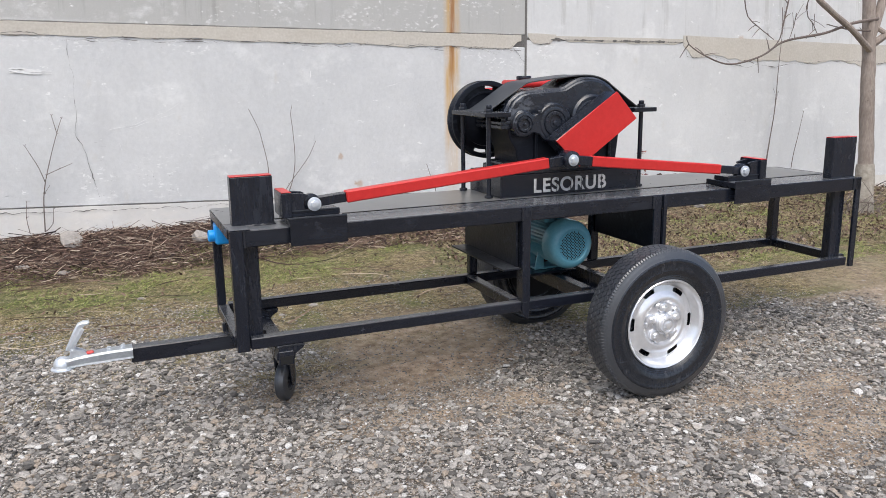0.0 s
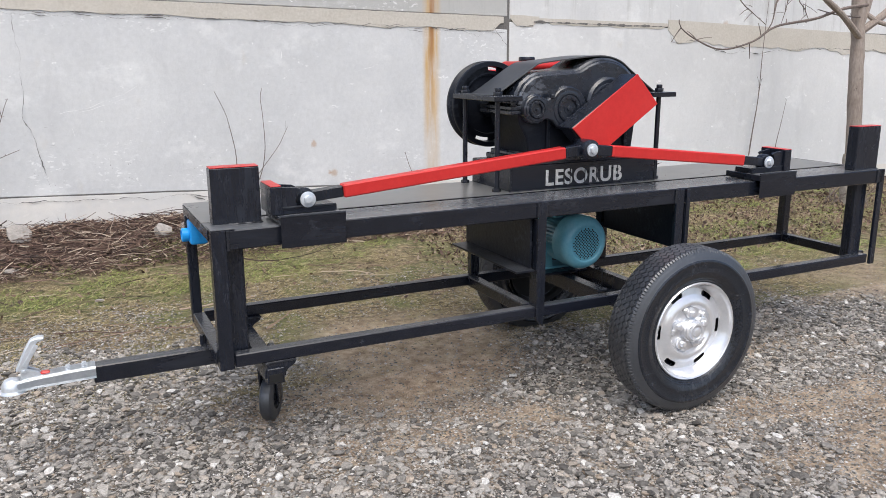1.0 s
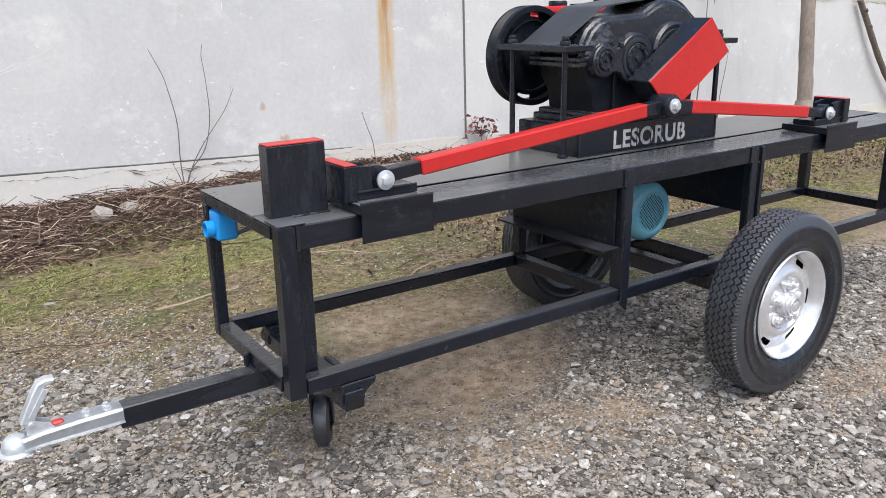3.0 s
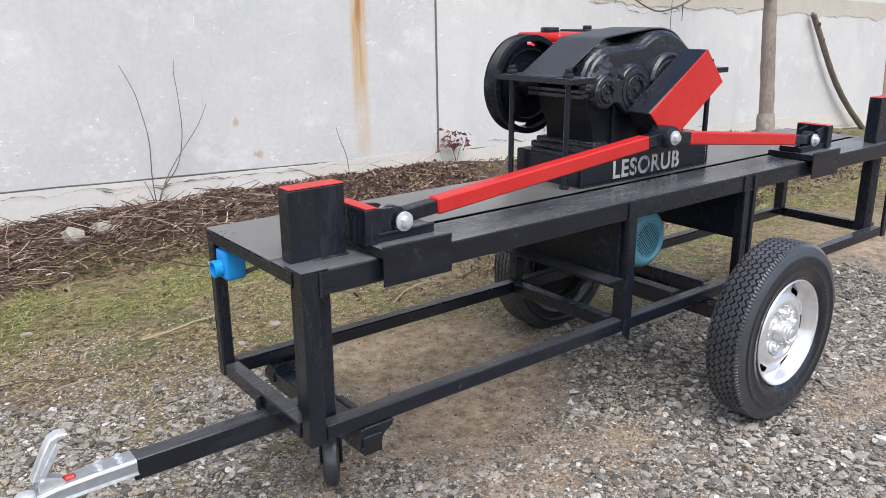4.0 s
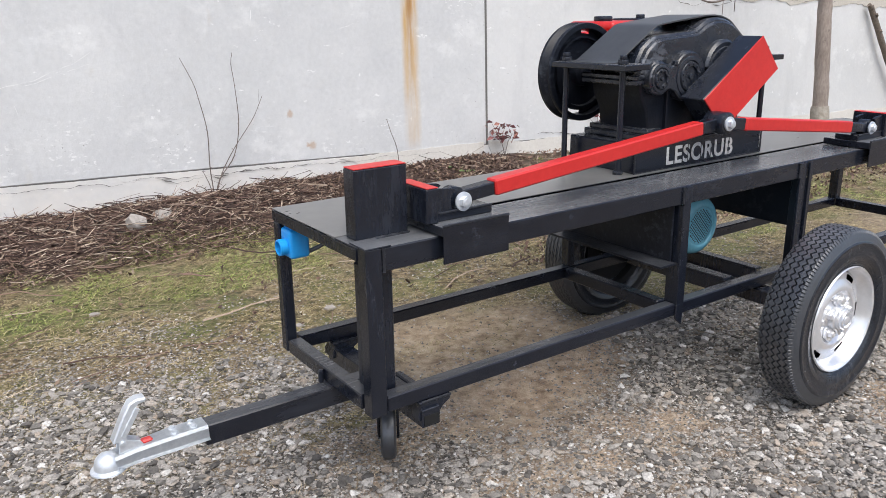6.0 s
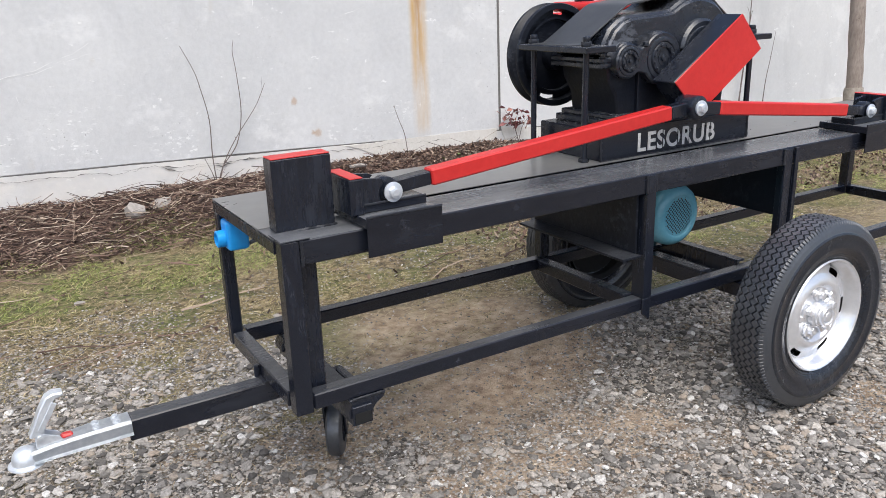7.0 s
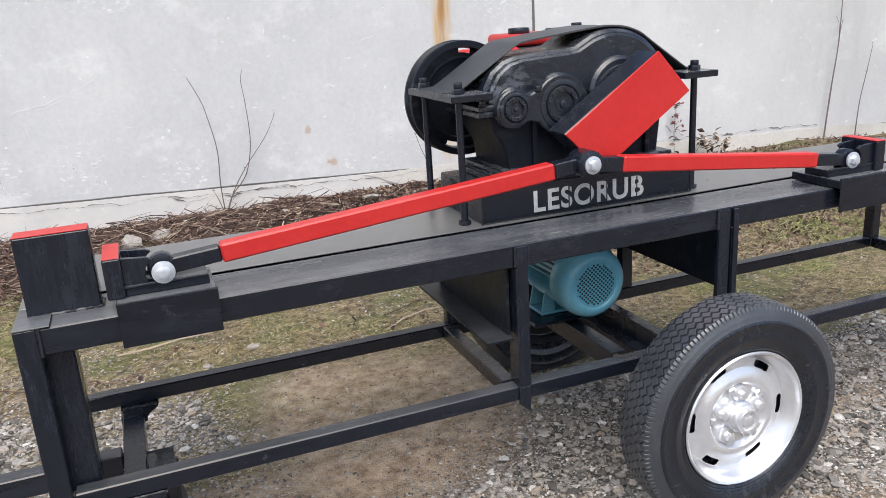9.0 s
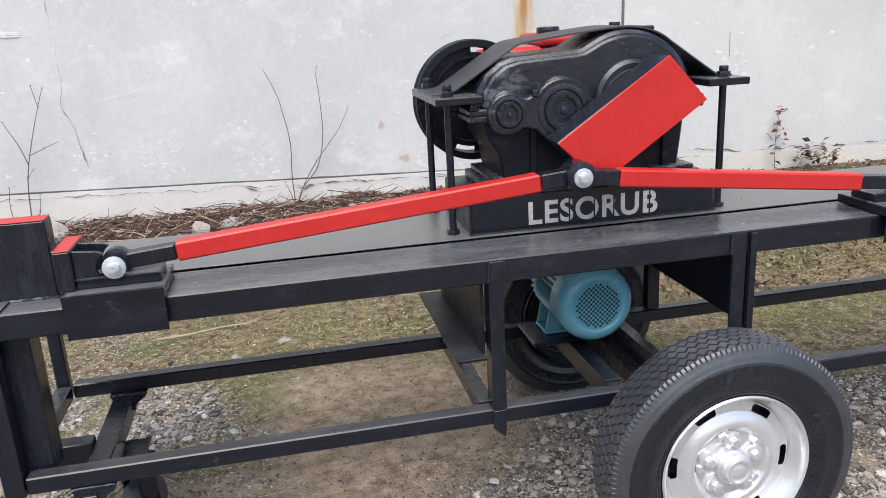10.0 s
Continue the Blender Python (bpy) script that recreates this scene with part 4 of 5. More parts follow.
STRAW = island_material("dry_straw", [(0.0, (0.20, 0.15, 0.09)), (0.5, (0.37, 0.29, 0.18)), (1.0, (0.58, 0.49, 0.34))], 0.75, 60, 0.25)
STICK = island_material("dead_stick", [(0.0, (0.020, 0.011, 0.009)), (0.45, (0.10, 0.056, 0.043)), (0.8, (0.27, 0.18, 0.135)), (1.0, (0.62, 0.52, 0.41))], 0.8, 90, 0.4)
LEAF = island_material("fallen_leaf", [(0.0, (0.050, 0.030, 0.024)), (0.3, (0.075, 0.040, 0.030)), (0.6, (0.18, 0.11, 0.076)), (0.85, (0.28, 0.195, 0.14)), (1.0, (0.40, 0.31, 0.235))], 0.7, 70, 0.4)

rng = np.random.default_rng(5)


def pieces(name, verts, faces, material, label, category, smooth=False):
    me = bpy.data.meshes.new(name)
    me.from_pydata(verts, [], faces)
    me.materials.append(material)
    if smooth:
        me.shade_smooth()
    ob = tagged(new(name, me), label, category, kind="stuff")
    ob.matrix_world = YARD
    return ob


b = bmesh.new()
bmesh.ops.create_icosphere(b, subdivisions=1, radius=1.0)
ICO = np.array([v.co[:] for v in b.verts])
ICOF = [[v.index for v in f.verts] for f in b.faces]
b.free()


OCT = np.array([(1, 0, 0), (0, 1, 0), (-1, 0, 0), (0, -1, 0), (0, 0, 1), (0, 0, -1)], float)
OCTF = [[0, 1, 4], [1, 2, 4], [2, 3, 4], [3, 0, 4], [1, 0, 5], [2, 1, 5], [3, 2, 5], [0, 3, 5]]


def gravel():
    V, F = [], []
    count = 0
    for i in range(345000):
        if i % 5:
            x, y = rng.uniform(-1.6, 3.4), rng.uniform(-1.4, 1.9)
            near = min(1.0, (y + 1.4) * 2.5, (x + 1.6) * 3.0, (3.4 - x) * 1.6)
        else:
            x, y = rng.normal(1.6, 2.6), rng.normal(-0.4, 1.4)
            near = 0.9 if y < 1.9 else 0.0
        g = gravelly(x, y)
        if rng.random() > near * ((0.045 if bare(x, y) > 0.4 else 0.10 if y < 1.75 else 0.04) + 0.92 * g):
            continue
        s = 0.0036 * (1 + rng.pareto(2.9)) + 0.0008
        s = min(s, 0.018 if g > 0.5 else 0.007) * (1.2 if x > 3.2 else 1.0)
        size = s * rng.uniform(0.7, 1.35, 3) * (1.0, 1.0, 0.45)
        a = rng.uniform(0, 6.283)
        shape, fs = (ICO, ICOF) if s > 0.0092 else (OCT, OCTF)
        p = shape * rng.uniform(0.6, 1.2, (len(shape), 1)) * size
        if len(shape) == 6:
            p[:4, 2] += rng.normal(0, 0.35, 4) * size[2]
        tilt = rng.normal(0, 0.22)
        p = np.c_[p[:, 0] * math.cos(a) - p[:, 1] * math.sin(a), p[:, 0] * math.sin(a) + p[:, 1] * math.cos(a), p[:, 2] + p[:, 0] * tilt]
        p = p + (x, y, ground_z(x, y) + size[2] * rng.uniform(0.25, 1.0))
        V.append(p)
        F.extend([[k + count for k in f] for f in fs])
        count += len(shape)
    return pieces("gravel", np.concatenate(V).tolist(), F, STONE, "loose pale grey crushed gravel", "gravel")


gravel()


def strips(total, place, length, width, lie, curl):
    """Thin bent strips rooted on the ground: three cross lines each."""
    V, F, k = [], [], 0
    for i in range(total):
        spot = place()
        if spot is None:
            continue
        x, y = spot
        a, L, wd = rng.uniform(0, 6.283), rng.uniform(*length), rng.uniform(*width)
        up = rng.uniform(*lie)
        z0 = ground_z(x, y)
        dx, dy = math.cos(a), math.sin(a)
        sx, sy = -dy * wd, dx * wd
        h, c = math.sin(up), rng.normal(0, curl)
        for q, wq in ((0.0, 1.0), (0.55, 0.9), (1.0, 0.25)):
            px, py = x + dx * L * q * math.cos(up) - dy * c * q * q * L, y + dy * L * q * math.cos(up) + dx * c * q * q * L
            pz = z0 + 0.002 + L * h * q * (1.0 - 0.45 * q) + 0.002
            V.append((px - sx * wq, py - sy * wq, pz))
            V.append((px + sx * wq, py + sy * wq, pz + wd * 0.5))
        F.append((k, k + 1, k + 3, k + 2))
        F.append((k + 2, k + 3, k + 5, k + 4))
        k += 6
    return V, F


def on_grass():
    x, y = rng.uniform(-2.4, 7.5), rng.uniform(0.5, 2.75)
    tuft = 0.08 + 1.7 * noise.noise((x * 2.3, y * 3.1, 60)) + 1.0 * noise.noise((x * 7, y * 9, 61))
    keep = clamp(1.1 - gravelly(x, y) - 0.8 * bare(x, y)) * clamp(tuft + 0.25)
    return (x, y) if rng.random() < keep else None


def on_green():
    x, y = rng.uniform(-2.4, 7.5), rng.uniform(1.0, 3.05)
    zone = 0.7 * noise.noise((x * 0.9, y * 1.5, 80)) + 0.9 * noise.noise((x * 2.6, y * 3.5, 81)) + 0.6 * noise.noise((x * 8, y * 8, 82)) - 0.12 + (0.48 if y > 1.85 and x < 0.8 else -0.16) - (0.25 if 1.2 < x < 2.4 and y < 2.6 else 0.0) + 0.22 * clamp((x - 2.4) / 0.8) - (0.45 if y > 2.68 else 0.0) - 0.8 * clamp((2.0 - y) / 0.4) * clamp(2.4 - x)
    return (x, y) if rng.random() < clamp(2.6 * zone) else None


def on_straw():
    x, y = rng.uniform(-2.2, 6.5), rng.uniform(0.2, 2.8)
    keep = clamp(1.1 - gravelly(x, y) - (0.25 if y > 0.5 else 0.7) * bare(x, y)) * clamp(0.55 + 0.8 * noise.noise((x * 1.7, y * 1.7, 70)))
    return (x, y) if rng.random() < keep else None


pieces("grass", *strips(230000, on_grass, (0.010, 0.036), (0.0006, 0.0014), (0.0, 0.6), 0.6), BLADE, "short thin winter grass, mostly straw-coloured", "grass")
pieces("green_grass", *strips(180000, on_green, (0.012, 0.040), (0.0009, 0.0018), (0.1, 0.9), 0.5), GREEN, "patches of short green grass and moss", "grass")
pieces("dry_grass", *strips(75000, on_straw, (0.014, 0.058), (0.0005, 0.0012), (0.0, 0.2), 0.45), STRAW, "flattened dry grass stalks", "dry grass")


def on_bank():
    x = rng.uniform(-2.6, 8.5)
    y = 2.45 + 0.72 * rng.random() ** 0.7
    return (x, y)


def sticks(total):
    V, F, k = [], [], 0
    for i in range(total):
        x, y = on_bank()
        if x > 1.4 and rng.random() < (0.55 if x < 2.9 else 0.9):
            continue
        a, L, r = rng.uniform(0, 3.14) if rng.random() < 0.65 else rng.normal(0.1, 0.5), (rng.gamma(2.0, 0.032) + 0.018 if rng.random() < 0.92 else rng.uniform(0.12, 0.42)), 0.0009 + 0.0024 * rng.random() + (0.003 if rng.random() < 0.06 else 0.0)
        if rng.random() < 0.012:
            y, L = rng.uniform(1.2, 2.5), rng.uniform(0.12, 0.40)
            a = rng.normal(0.2, 0.5)
        up = rng.normal(0.05, 0.22) if y > 2.4 else rng.normal(0.0, 0.03)
        lift = rng.uniform(0.0, 0.032) * (1.0 if x < 1.2 else 0.4)
        d = np.array((math.cos(a) * math.cos(up), math.sin(a) * math.cos(up), math.sin(up)))
        s = np.cross(d, (0, 0, 1))
        s = s / np.linalg.norm(s)
        t = np.cross(s, d)
        c0 = np.array((x, y, ground_z(x, y) + 0.004 + lift))
        bend, kink = rng.normal(0, 0.35) * s + rng.normal(0, 0.10) * t, rng.normal(0, 0.9) * s
        for q in (-0.5, -0.17, 0.17, 0.5):
            c = c0 + d * L * q + bend * L * (0.25 - q * q) + kink * L * q * (0.25 - q * q)
            if c[1] > 3.2:
                c[1] = 3.2
            for e in range(3):
                g = 2.094 * e
                V.append(tuple(c + r * (1 - 0.4 * (q + 0.5)) * (s * math.cos(g) + t * math.sin(g))))
        for j in (0, 3, 6):
            for e in range(3):
                F.append((k + j + e, k + j + (e + 1) % 3, k + j + 3 + (e + 1) % 3, k + j + 3 + e))
        k += 12
    return V, F


pieces("dead_sticks", *sticks(24000), STICK, "tangled dead twigs and stalks along the wall", "twigs")


def leaves(total):
    V, F, k = [], [], 0
    for i in range(total):
        if rng.random() < 0.62:
            x, y = on_bank()
            if x > 2.9 and rng.random() < 0.75:
                continue
        else:
            x, y = rng.uniform(-2.4, 7), rng.uniform(1.3, 2.6)
            if rng.random() < 0.88 and x < 1.6:
                continue
        if x < 1.3 and rng.random() < 0.6:
            continue
        a, s = rng.uniform(0, 6.283), rng.uniform(0.006, 0.016)
        dx, dy = math.cos(a) * s, math.sin(a) * s
        z = ground_z(x, y) + 0.006 + rng.uniform(0, 0.02)
        t1, t2, cu = rng.normal(0, 0.5) * s, rng.normal(0, 0.4) * s, rng.uniform(0.2, 0.8) * s
        V += [(x - dx, y - dy, z - t1 + cu), (x - dy * 0.5, y + dx * 0.5, z + t2), (x, y, z - cu * 0.3), (x + dy * 0.5, y - dx * 0.5, z - t2 + cu * 0.5), (x + dx, y + dy, z + t1 + cu * 0.6)]
        F += [(k, k + 2, k + 1), (k, k + 3, k + 2), (k + 1, k + 2, k + 4), (k + 2, k + 3, k + 4)]
        k += 5
    return V, F


pieces("fallen_leaves", *leaves(34000), LEAF, "curled brown fallen leaves on the bank", "leaves")

# larger stones and broken slabs lying on the bank
ROCK = paint("pale_rock", (0.24, 0.22, 0.20), (0.50, 0.46, 0.42), 0.85, fine=70, coarse=9, bump=0.6)


def rock(x, y, size, flat, rz, tip=0.0):
    b = bmesh.new()
    bmesh.ops.create_icosphere(b, subdivisions=2, radius=1.0)
    for v in b.verts:
        v.co *= 1 + 0.35 * noise.noise(v.co * 1.4 + Vector((x * 9, y * 5, 0))) + 0.12 * noise.noise(v.co * 4.0)
        v.co.x = max(-0.8, min(0.8, v.co.x))
        v.co = Vector((v.co.x * size, v.co.y * size * 0.75, v.co.z * size * flat))
    me = bpy.data.meshes.new("rock")
    b.to_mesh(me)
    b.free()
    me.materials.append(ROCK)
    ob = tagged(new("rock", me), "pale broken stone lying on the leaf litter", "stone", "stones along the wall")
    ob.matrix_world = YARD @ pose(x, y, ground_z(x, y) + size * flat * 0.35 + (0.035 if abs(tip) > 30 else 0.0), tip, 8, rz)


for x, y, s, f, rz, tip in ((-0.67, 2.98, 0.085, 0.26, 20, 48), (-0.72, 2.62, 0.05, 0.3, 70, 0), (0.13, 2.86, 0.066, 0.85, 10, -20), (0.28, 2.92, 0.070, 0.38, 140, -28), (1.0, 3.0, 0.04, 0.4, 30, 0), (1.55, 3.02, 0.075, 0.25, 10, -15),
                           (0.55, 1.42, 0.032, 0.3, 30, 0), (0.36, 1.32, 0.025, 0.35, 80, 0), (-0.3, 1.95, 0.03, 0.3, 50, 0), (4.3, 2.75, 0.06, 0.4, 0, 0), (-0.95, 2.72, 0.05, 0.35, 15, 0)):
    rock(x, y, s, f, rz, tip)

# ---- the concrete wall (upright, level) ----
WY = 3.207
m, n, l, bsdf = nodes_of("weathered_concrete")
tc = n.new("ShaderNodeTexCoord")
pos = tc.outputs["Object"]
sep = n.new("ShaderNodeSeparateXYZ")
l.new(pos, sep.inputs[0])


def calc(op, a, b=0.0):
    q = n.new("ShaderNodeMath")
    q.operation = op
    for i, v in enumerate((a, b)):
        if isinstance(v, (int, float)):
            q.inputs[i].default_value = v
        else:
            l.new(v, q.inputs[i])
    return q.outputs[0]


def ease(v, lo, hi):
    r = n.new("ShaderNodeMapRange")
    r.interpolation_type = "SMOOTHSTEP"
    r.inputs[1].default_value, r.inputs[2].default_value = lo, hi
    l.new(v, r.inputs[0])
    return r.outputs[0]


def plain(c):
    q = n.new("ShaderNodeRGB")
    q.outputs[0].default_value = (*c, 1)
    return q.outputs[0]


def patches(scale, lo, hi, stretch=(1, 1, 1), detail=8.0, rough=0.6):
    mp = n.new("ShaderNodeMapping")
    mp.inputs["Scale"].default_value = stretch
    l.new(pos, mp.inputs[0])
    t = n.new("ShaderNodeTexNoise")
    t.inputs["Scale"].default_value, t.inputs["Detail"].default_value, t.inputs["Roughness"].default_value = scale, detail, rough
    l.new(mp.outputs[0], t.inputs["Vector"])
    return ease(t.outputs[0], lo, hi), t.outputs[0]


X, Z = sep.outputs[0], sep.outputs[2]
t1, r1 = noise_ramp(n, l, pos, 1.1, [(0.32, (0.485, 0.49, 0.497)), (0.68, (0.635, 0.635, 0.631))], 10)
t2, r2 = noise_ramp(n, l, pos, 30.0, [(0.32, (0.42, 0.425, 0.43)), (0.62, (0.66, 0.665, 0.665))], 12, 0.8)
col = mixed(n, l, r1.outputs[0], r2.outputs[0], 0.30)
# greyer upper panels, whiter right-hand panel
col = mixed(n, l, col, plain((0.385, 0.377, 0.355)), calc("MULTIPLY", ease(Z, 1.80, 1.86), calc("MULTIPLY", ease(calc("MULTIPLY", X, -1.0), -2.85, -2.80), 0.72)))
drip, _ = patches(4.0, 0.52, 0.68, (2.6, 1, 0.16), 10.0, 0.7)
col = mixed(n, l, col, plain((0.25, 0.243, 0.225)), calc("MULTIPLY", ease(Z, 1.82, 1.98), calc("MULTIPLY", drip, 0.5)))
col = mixed(n, l, col, plain((0.66, 0.655, 0.64)), calc("MULTIPLY", ease(X, 2.80, 2.83), 0.30))
# whitish scuffs and grey washes
sc, _ = patches(2.6, 0.54, 0.68, (0.9, 1, 1.2), 12.0, 0.7)
col = mixed(n, l, col, plain((0.74, 0.74, 0.73)), calc("MULTIPLY", sc, 0.55))
wash, _ = patches(1.8, 0.52, 0.75, (2.2, 1, 0.5))
col = mixed(n, l, col, plain((0.46, 0.46, 0.465)), calc("MULTIPLY", wash, 0.40))
stain, _ = patches(5.0, 0.62, 0.78, (1.0, 1, 0.6))
col = mixed(n, l, col, plain((0.50, 0.45, 0.37)), calc("MULTIPLY", stain, 0.35))
# chipped white flecks
fl, _ = patches(11.0, 0.655, 0.70, (0.9, 1, 1.5), 6.0, 0.65)
col = mixed(n, l, col, plain((0.78, 0.78, 0.77)), calc("MULTIPLY", fl, 0.85))
# pits, thicker by the joint and low down
vo = n.new("ShaderNodeTexVoronoi")
vo.inputs["Scale"].default_value = 55.0
l.new(pos, vo.inputs["Vector"])
zone, _ = patches(2.6, 0.50, 0.66)
low = calc("MULTIPLY", ease(calc("MULTIPLY", Z, -1.0), -1.15, -0.75), zone)
side = calc("MULTIPLY", ease(X, 2.35, 2.78), ease(calc("MULTIPLY", X, -1.0), -2.83, -2.81))
worn = calc("MULTIPLY", low, 0.5)
for px, pz, pr in ((0.45, 0.74, 0.19), (-0.12, 0.80, 0.22), (-0.5, 0.74, 0.2), (1.95, 0.80, 0.16), (1.5, 0.68, 0.10), (3.6, 1.2, 0.2), (2.58, 1.72, 0.24), (3.0, 1.78, 0.15)):
    d = calc("SQRT", calc("ADD", calc("POWER", calc("ABSOLUTE", calc("SUBTRACT", X, px)), 2.0), calc("POWER", calc("ABSOLUTE", calc("SUBTRACT", Z, pz)), 2.0)))
    worn = calc("MAXIMUM", worn, ease(calc("MULTIPLY", d, -1.0), -pr, -pr * 0.3))
strip = calc("MULTIPLY", ease(Z, 1.58, 1.72), ease(calc("MULTIPLY", X, -1.0), -2.83, -2.79))
gone, _ = patches(2.2, 0.46, 0.60, (1, 1, 2.0))
worn = calc("MAXIMUM", worn, calc("MULTIPLY", calc("MULTIPLY", strip, gone), 0.9))
pit = calc("MULTIPLY", ease(calc("MULTIPLY", vo.outputs["Distance"], -1.0), -0.26, -0.17), calc("MAXIMUM", calc("MULTIPLY", side, 0.9), calc("MAXIMUM", worn, 0.06)))
ptn, _ = patches(9.0, 0.45, 0.6)
pit = calc("MULTIPLY", calc("MULTIPLY", pit, ptn), ease(vo.outputs["Color"], 0.50, 0.56))
chipw, _ = patches(30.0, 0.56, 0.64, (0.8, 1, 1.6), 5.0, 0.6)
col = mixed(n, l, col, plain((0.80, 0.80, 0.79)), calc("MULTIPLY", calc("MULTIPLY", chipw, worn), 0.7))
col = mixed(n, l, col, plain((0.20, 0.195, 0.185)), calc("MULTIPLY", pit, 0.8))
score, _ = patches(26.0, 0.655, 0.71, (0.45, 1, 2.4), 6.0, 0.65)
area, _ = patches(1.5, 0.46, 0.62)
score = calc("MULTIPLY", score, area)
col = mixed(n, l, col, plain((0.30, 0.30, 0.30)), calc("MULTIPLY", score, 0.55))
# plinth: cream with stains
pl, _ = patches(4.0, 0.35, 0.7, (1, 1, 2))
col = mixed(n, l, col, plain((0.71, 0.672, 0.615)), calc("MULTIPLY", ease(calc("MULTIPLY", Z, -1.0), -0.615, -0.600), calc("ADD", calc("MULTIPLY", pl, 0.35), 0.35)))
# rust running down from the top
_, wob = patches(5.0, 0.3, 0.7, (1, 1, 0.35))
off = calc("ABSOLUTE", calc("SUBTRACT", calc("ADD", X, calc("MULTIPLY", calc("SUBTRACT", wob, 0.5), 0.05)), 2.148))
fine, _ = patches(24.0, 0.3, 0.65, (1, 1, 0.12))
fade = calc("ADD", calc("MULTIPLY", ease(Z, 0.70, 1.55), 0.62), calc("MULTIPLY", ease(Z, 0.58, 0.72), 0.48))
wide = calc("MULTIPLY", ease(calc("MULTIPLY", off, -1.0), -0.085, -0.030), calc("MULTIPLY", fade, 0.90))
core = calc("MULTIPLY", ease(calc("MULTIPLY", off, -1.0), -0.032, -0.006), calc("ADD", calc("MULTIPLY", ease(Z, 1.25, 1.90), 0.68), calc("MULTIPLY", ease(Z, 0.85, 1.3), 0.22)))
col = mixed(n, l, col, plain((0.53, 0.33, 0.115)), calc("MULTIPLY", wide, calc("ADD", calc("MULTIPLY", fine, 0.6), 0.35)))
col = mixed(n, l, col, plain((0.26, 0.10, 0.035)), calc("MULTIPLY", core, calc("ADD", calc("MULTIPLY", fine, 0.5), 0.45)))
# small rust spots
for sx, sz, sr in ((1.212, 0.915, 0.03), (1.36, 0.705, 0.035), (1.33, 0.71, 0.02), (5.1, 1.93, 0.05)):
    d = calc("SQRT", calc("ADD", calc("POWER", calc("ABSOLUTE", calc("SUBTRACT", X, sx)), 2.0), calc("POWER", calc("ABSOLUTE", calc("SUBTRACT", Z, sz)), 2.0)))
    d = calc("ADD", d, calc("MULTIPLY", calc("SUBTRACT", t2.outputs[0], 0.5), 0.06))
    col = mixed(n, l, col, plain((0.42, 0.27, 0.16)), calc("MULTIPLY", ease(calc("MULTIPLY", d, -1.0), -sr, -sr * 0.3), 0.6))
l.new(col, bsdf.inputs["Base Color"])
bsdf.inputs["Roughness"].default_value = 0.85
bumped(n, l, calc("SUBTRACT", t2.outputs[0], calc("MULTIPLY", calc("MAXIMUM", pit, score), 1.5)), bsdf, 0.45, 0.008)
CONCRETE = m
MORTAR = paint("beige_mortar", (0.44, 0.405, 0.35), (0.64, 0.605, 0.55), 0.9, fine=55, coarse=6, bump=0.8)
GAP = paint("dark_joint", (0.10, 0.095, 0.09), (0.22, 0.21, 0.20), 0.95)
PLASTER = paint("cream_plaster", (0.56, 0.53, 0.48), (0.74, 0.72, 0.68), 0.9, fine=60, coarse=7, bump=0.7)
CHALK = paint("chalky_scratch", (0.70, 0.70, 0.69), (0.85, 0.85, 0.84), 0.9)

wall = tagged(new("wall_concrete"), "pale weathered concrete panel wall with a rust streak", "wall", kind="structure")
BASES[wall.name] = Vector((0, 0, 0))
part("backing", box(bmesh.new(), -30, 30, WY + 0.004, WY + 0.25, -1.2, 3.2, 0), GAP, wall)
zu = lambda x: 1.837 + 0.0158 * x


def panel(x0, x1, lo, hi, y=WY):
    """A panel whose lower and upper edges are broken a little."""
    pts = [(x, lo(x) + 0.004 * noise.noise((x * 3, 1, 0)) + 0.003 * noise.noise((x * 17, 1, 0))) for x in np.arange(x0, x1 + 0.01, (x1 - x0) / 90)]
    pts += [(x, hi(x) + 0.004 * noise.noise((x * 3, 5, 0))) for x in np.arange(x1, x0 - 0.01, -(x1 - x0) / 90)]
    part("concrete_panel", prism(bmesh.new(), pts, y, y + 0.014, 0.0 if y > WY else 0.004), CONCRETE, wall)


panel(-6.2, 2.806, lambda x: 0.6105, lambda x: 1.762 + 0.008 * x)
panel(-6.2, 2.806, lambda x: zu(x) + 0.004, lambda x: 3.2)
panel(2.826, 10.15, lambda x: 0.613, lambda x: 1.848 + 0.02 * (x - 3.05))
panel(2.826, 10.15, lambda x: 1.868 + 0.02 * (x - 3.05), lambda x: 3.2)
panel(-6.2, 10.15, lambda x: -0.4, lambda x: 0.604, WY + 0.0012)


def mortar(x0, x1, top, low, rag, y, material=None):
    xs = np.arange(x0, x1, 0.03)
    end = lambda x: clamp(min((x - x0) / 0.16, (x1 - x) / 0.16) + 0.25 + 0.3 * noise.noise((x * 13, 0, 1)))
    drop = lambda x: top(x) + (low(x) - top(x)) * end(x)
    pts = [(x, drop(x) + rag * noise.noise((x * 2.6, 0, 3)) + 0.4 * rag * noise.noise((x * 11, 0, 8))) for x in xs]
    pts += [(x, top(x) + 0.003 * noise.noise((x * 9, 4, 3))) for x in xs[::-1]]
    part("mortar_band", prism(bmesh.new(), pts, y, y + 0.06, 0.0), material or MORTAR, wall, "beige smeared mortar in the joint")


mortar(-6.2, 2.80, zu, lambda x: 1.747 + 0.008 * x, 0.022, WY - 0.005)
mortar(2.83, 3.10, lambda x: 1.90, lambda x: 1.80, 0.03, WY - 0.004)
mortar(3.10, 4.43, lambda x: 1.886 + 0.02 * (x - 3.05), lambda x: 1.838 + 0.02 * (x - 3.05), 0.02, WY - 0.004)
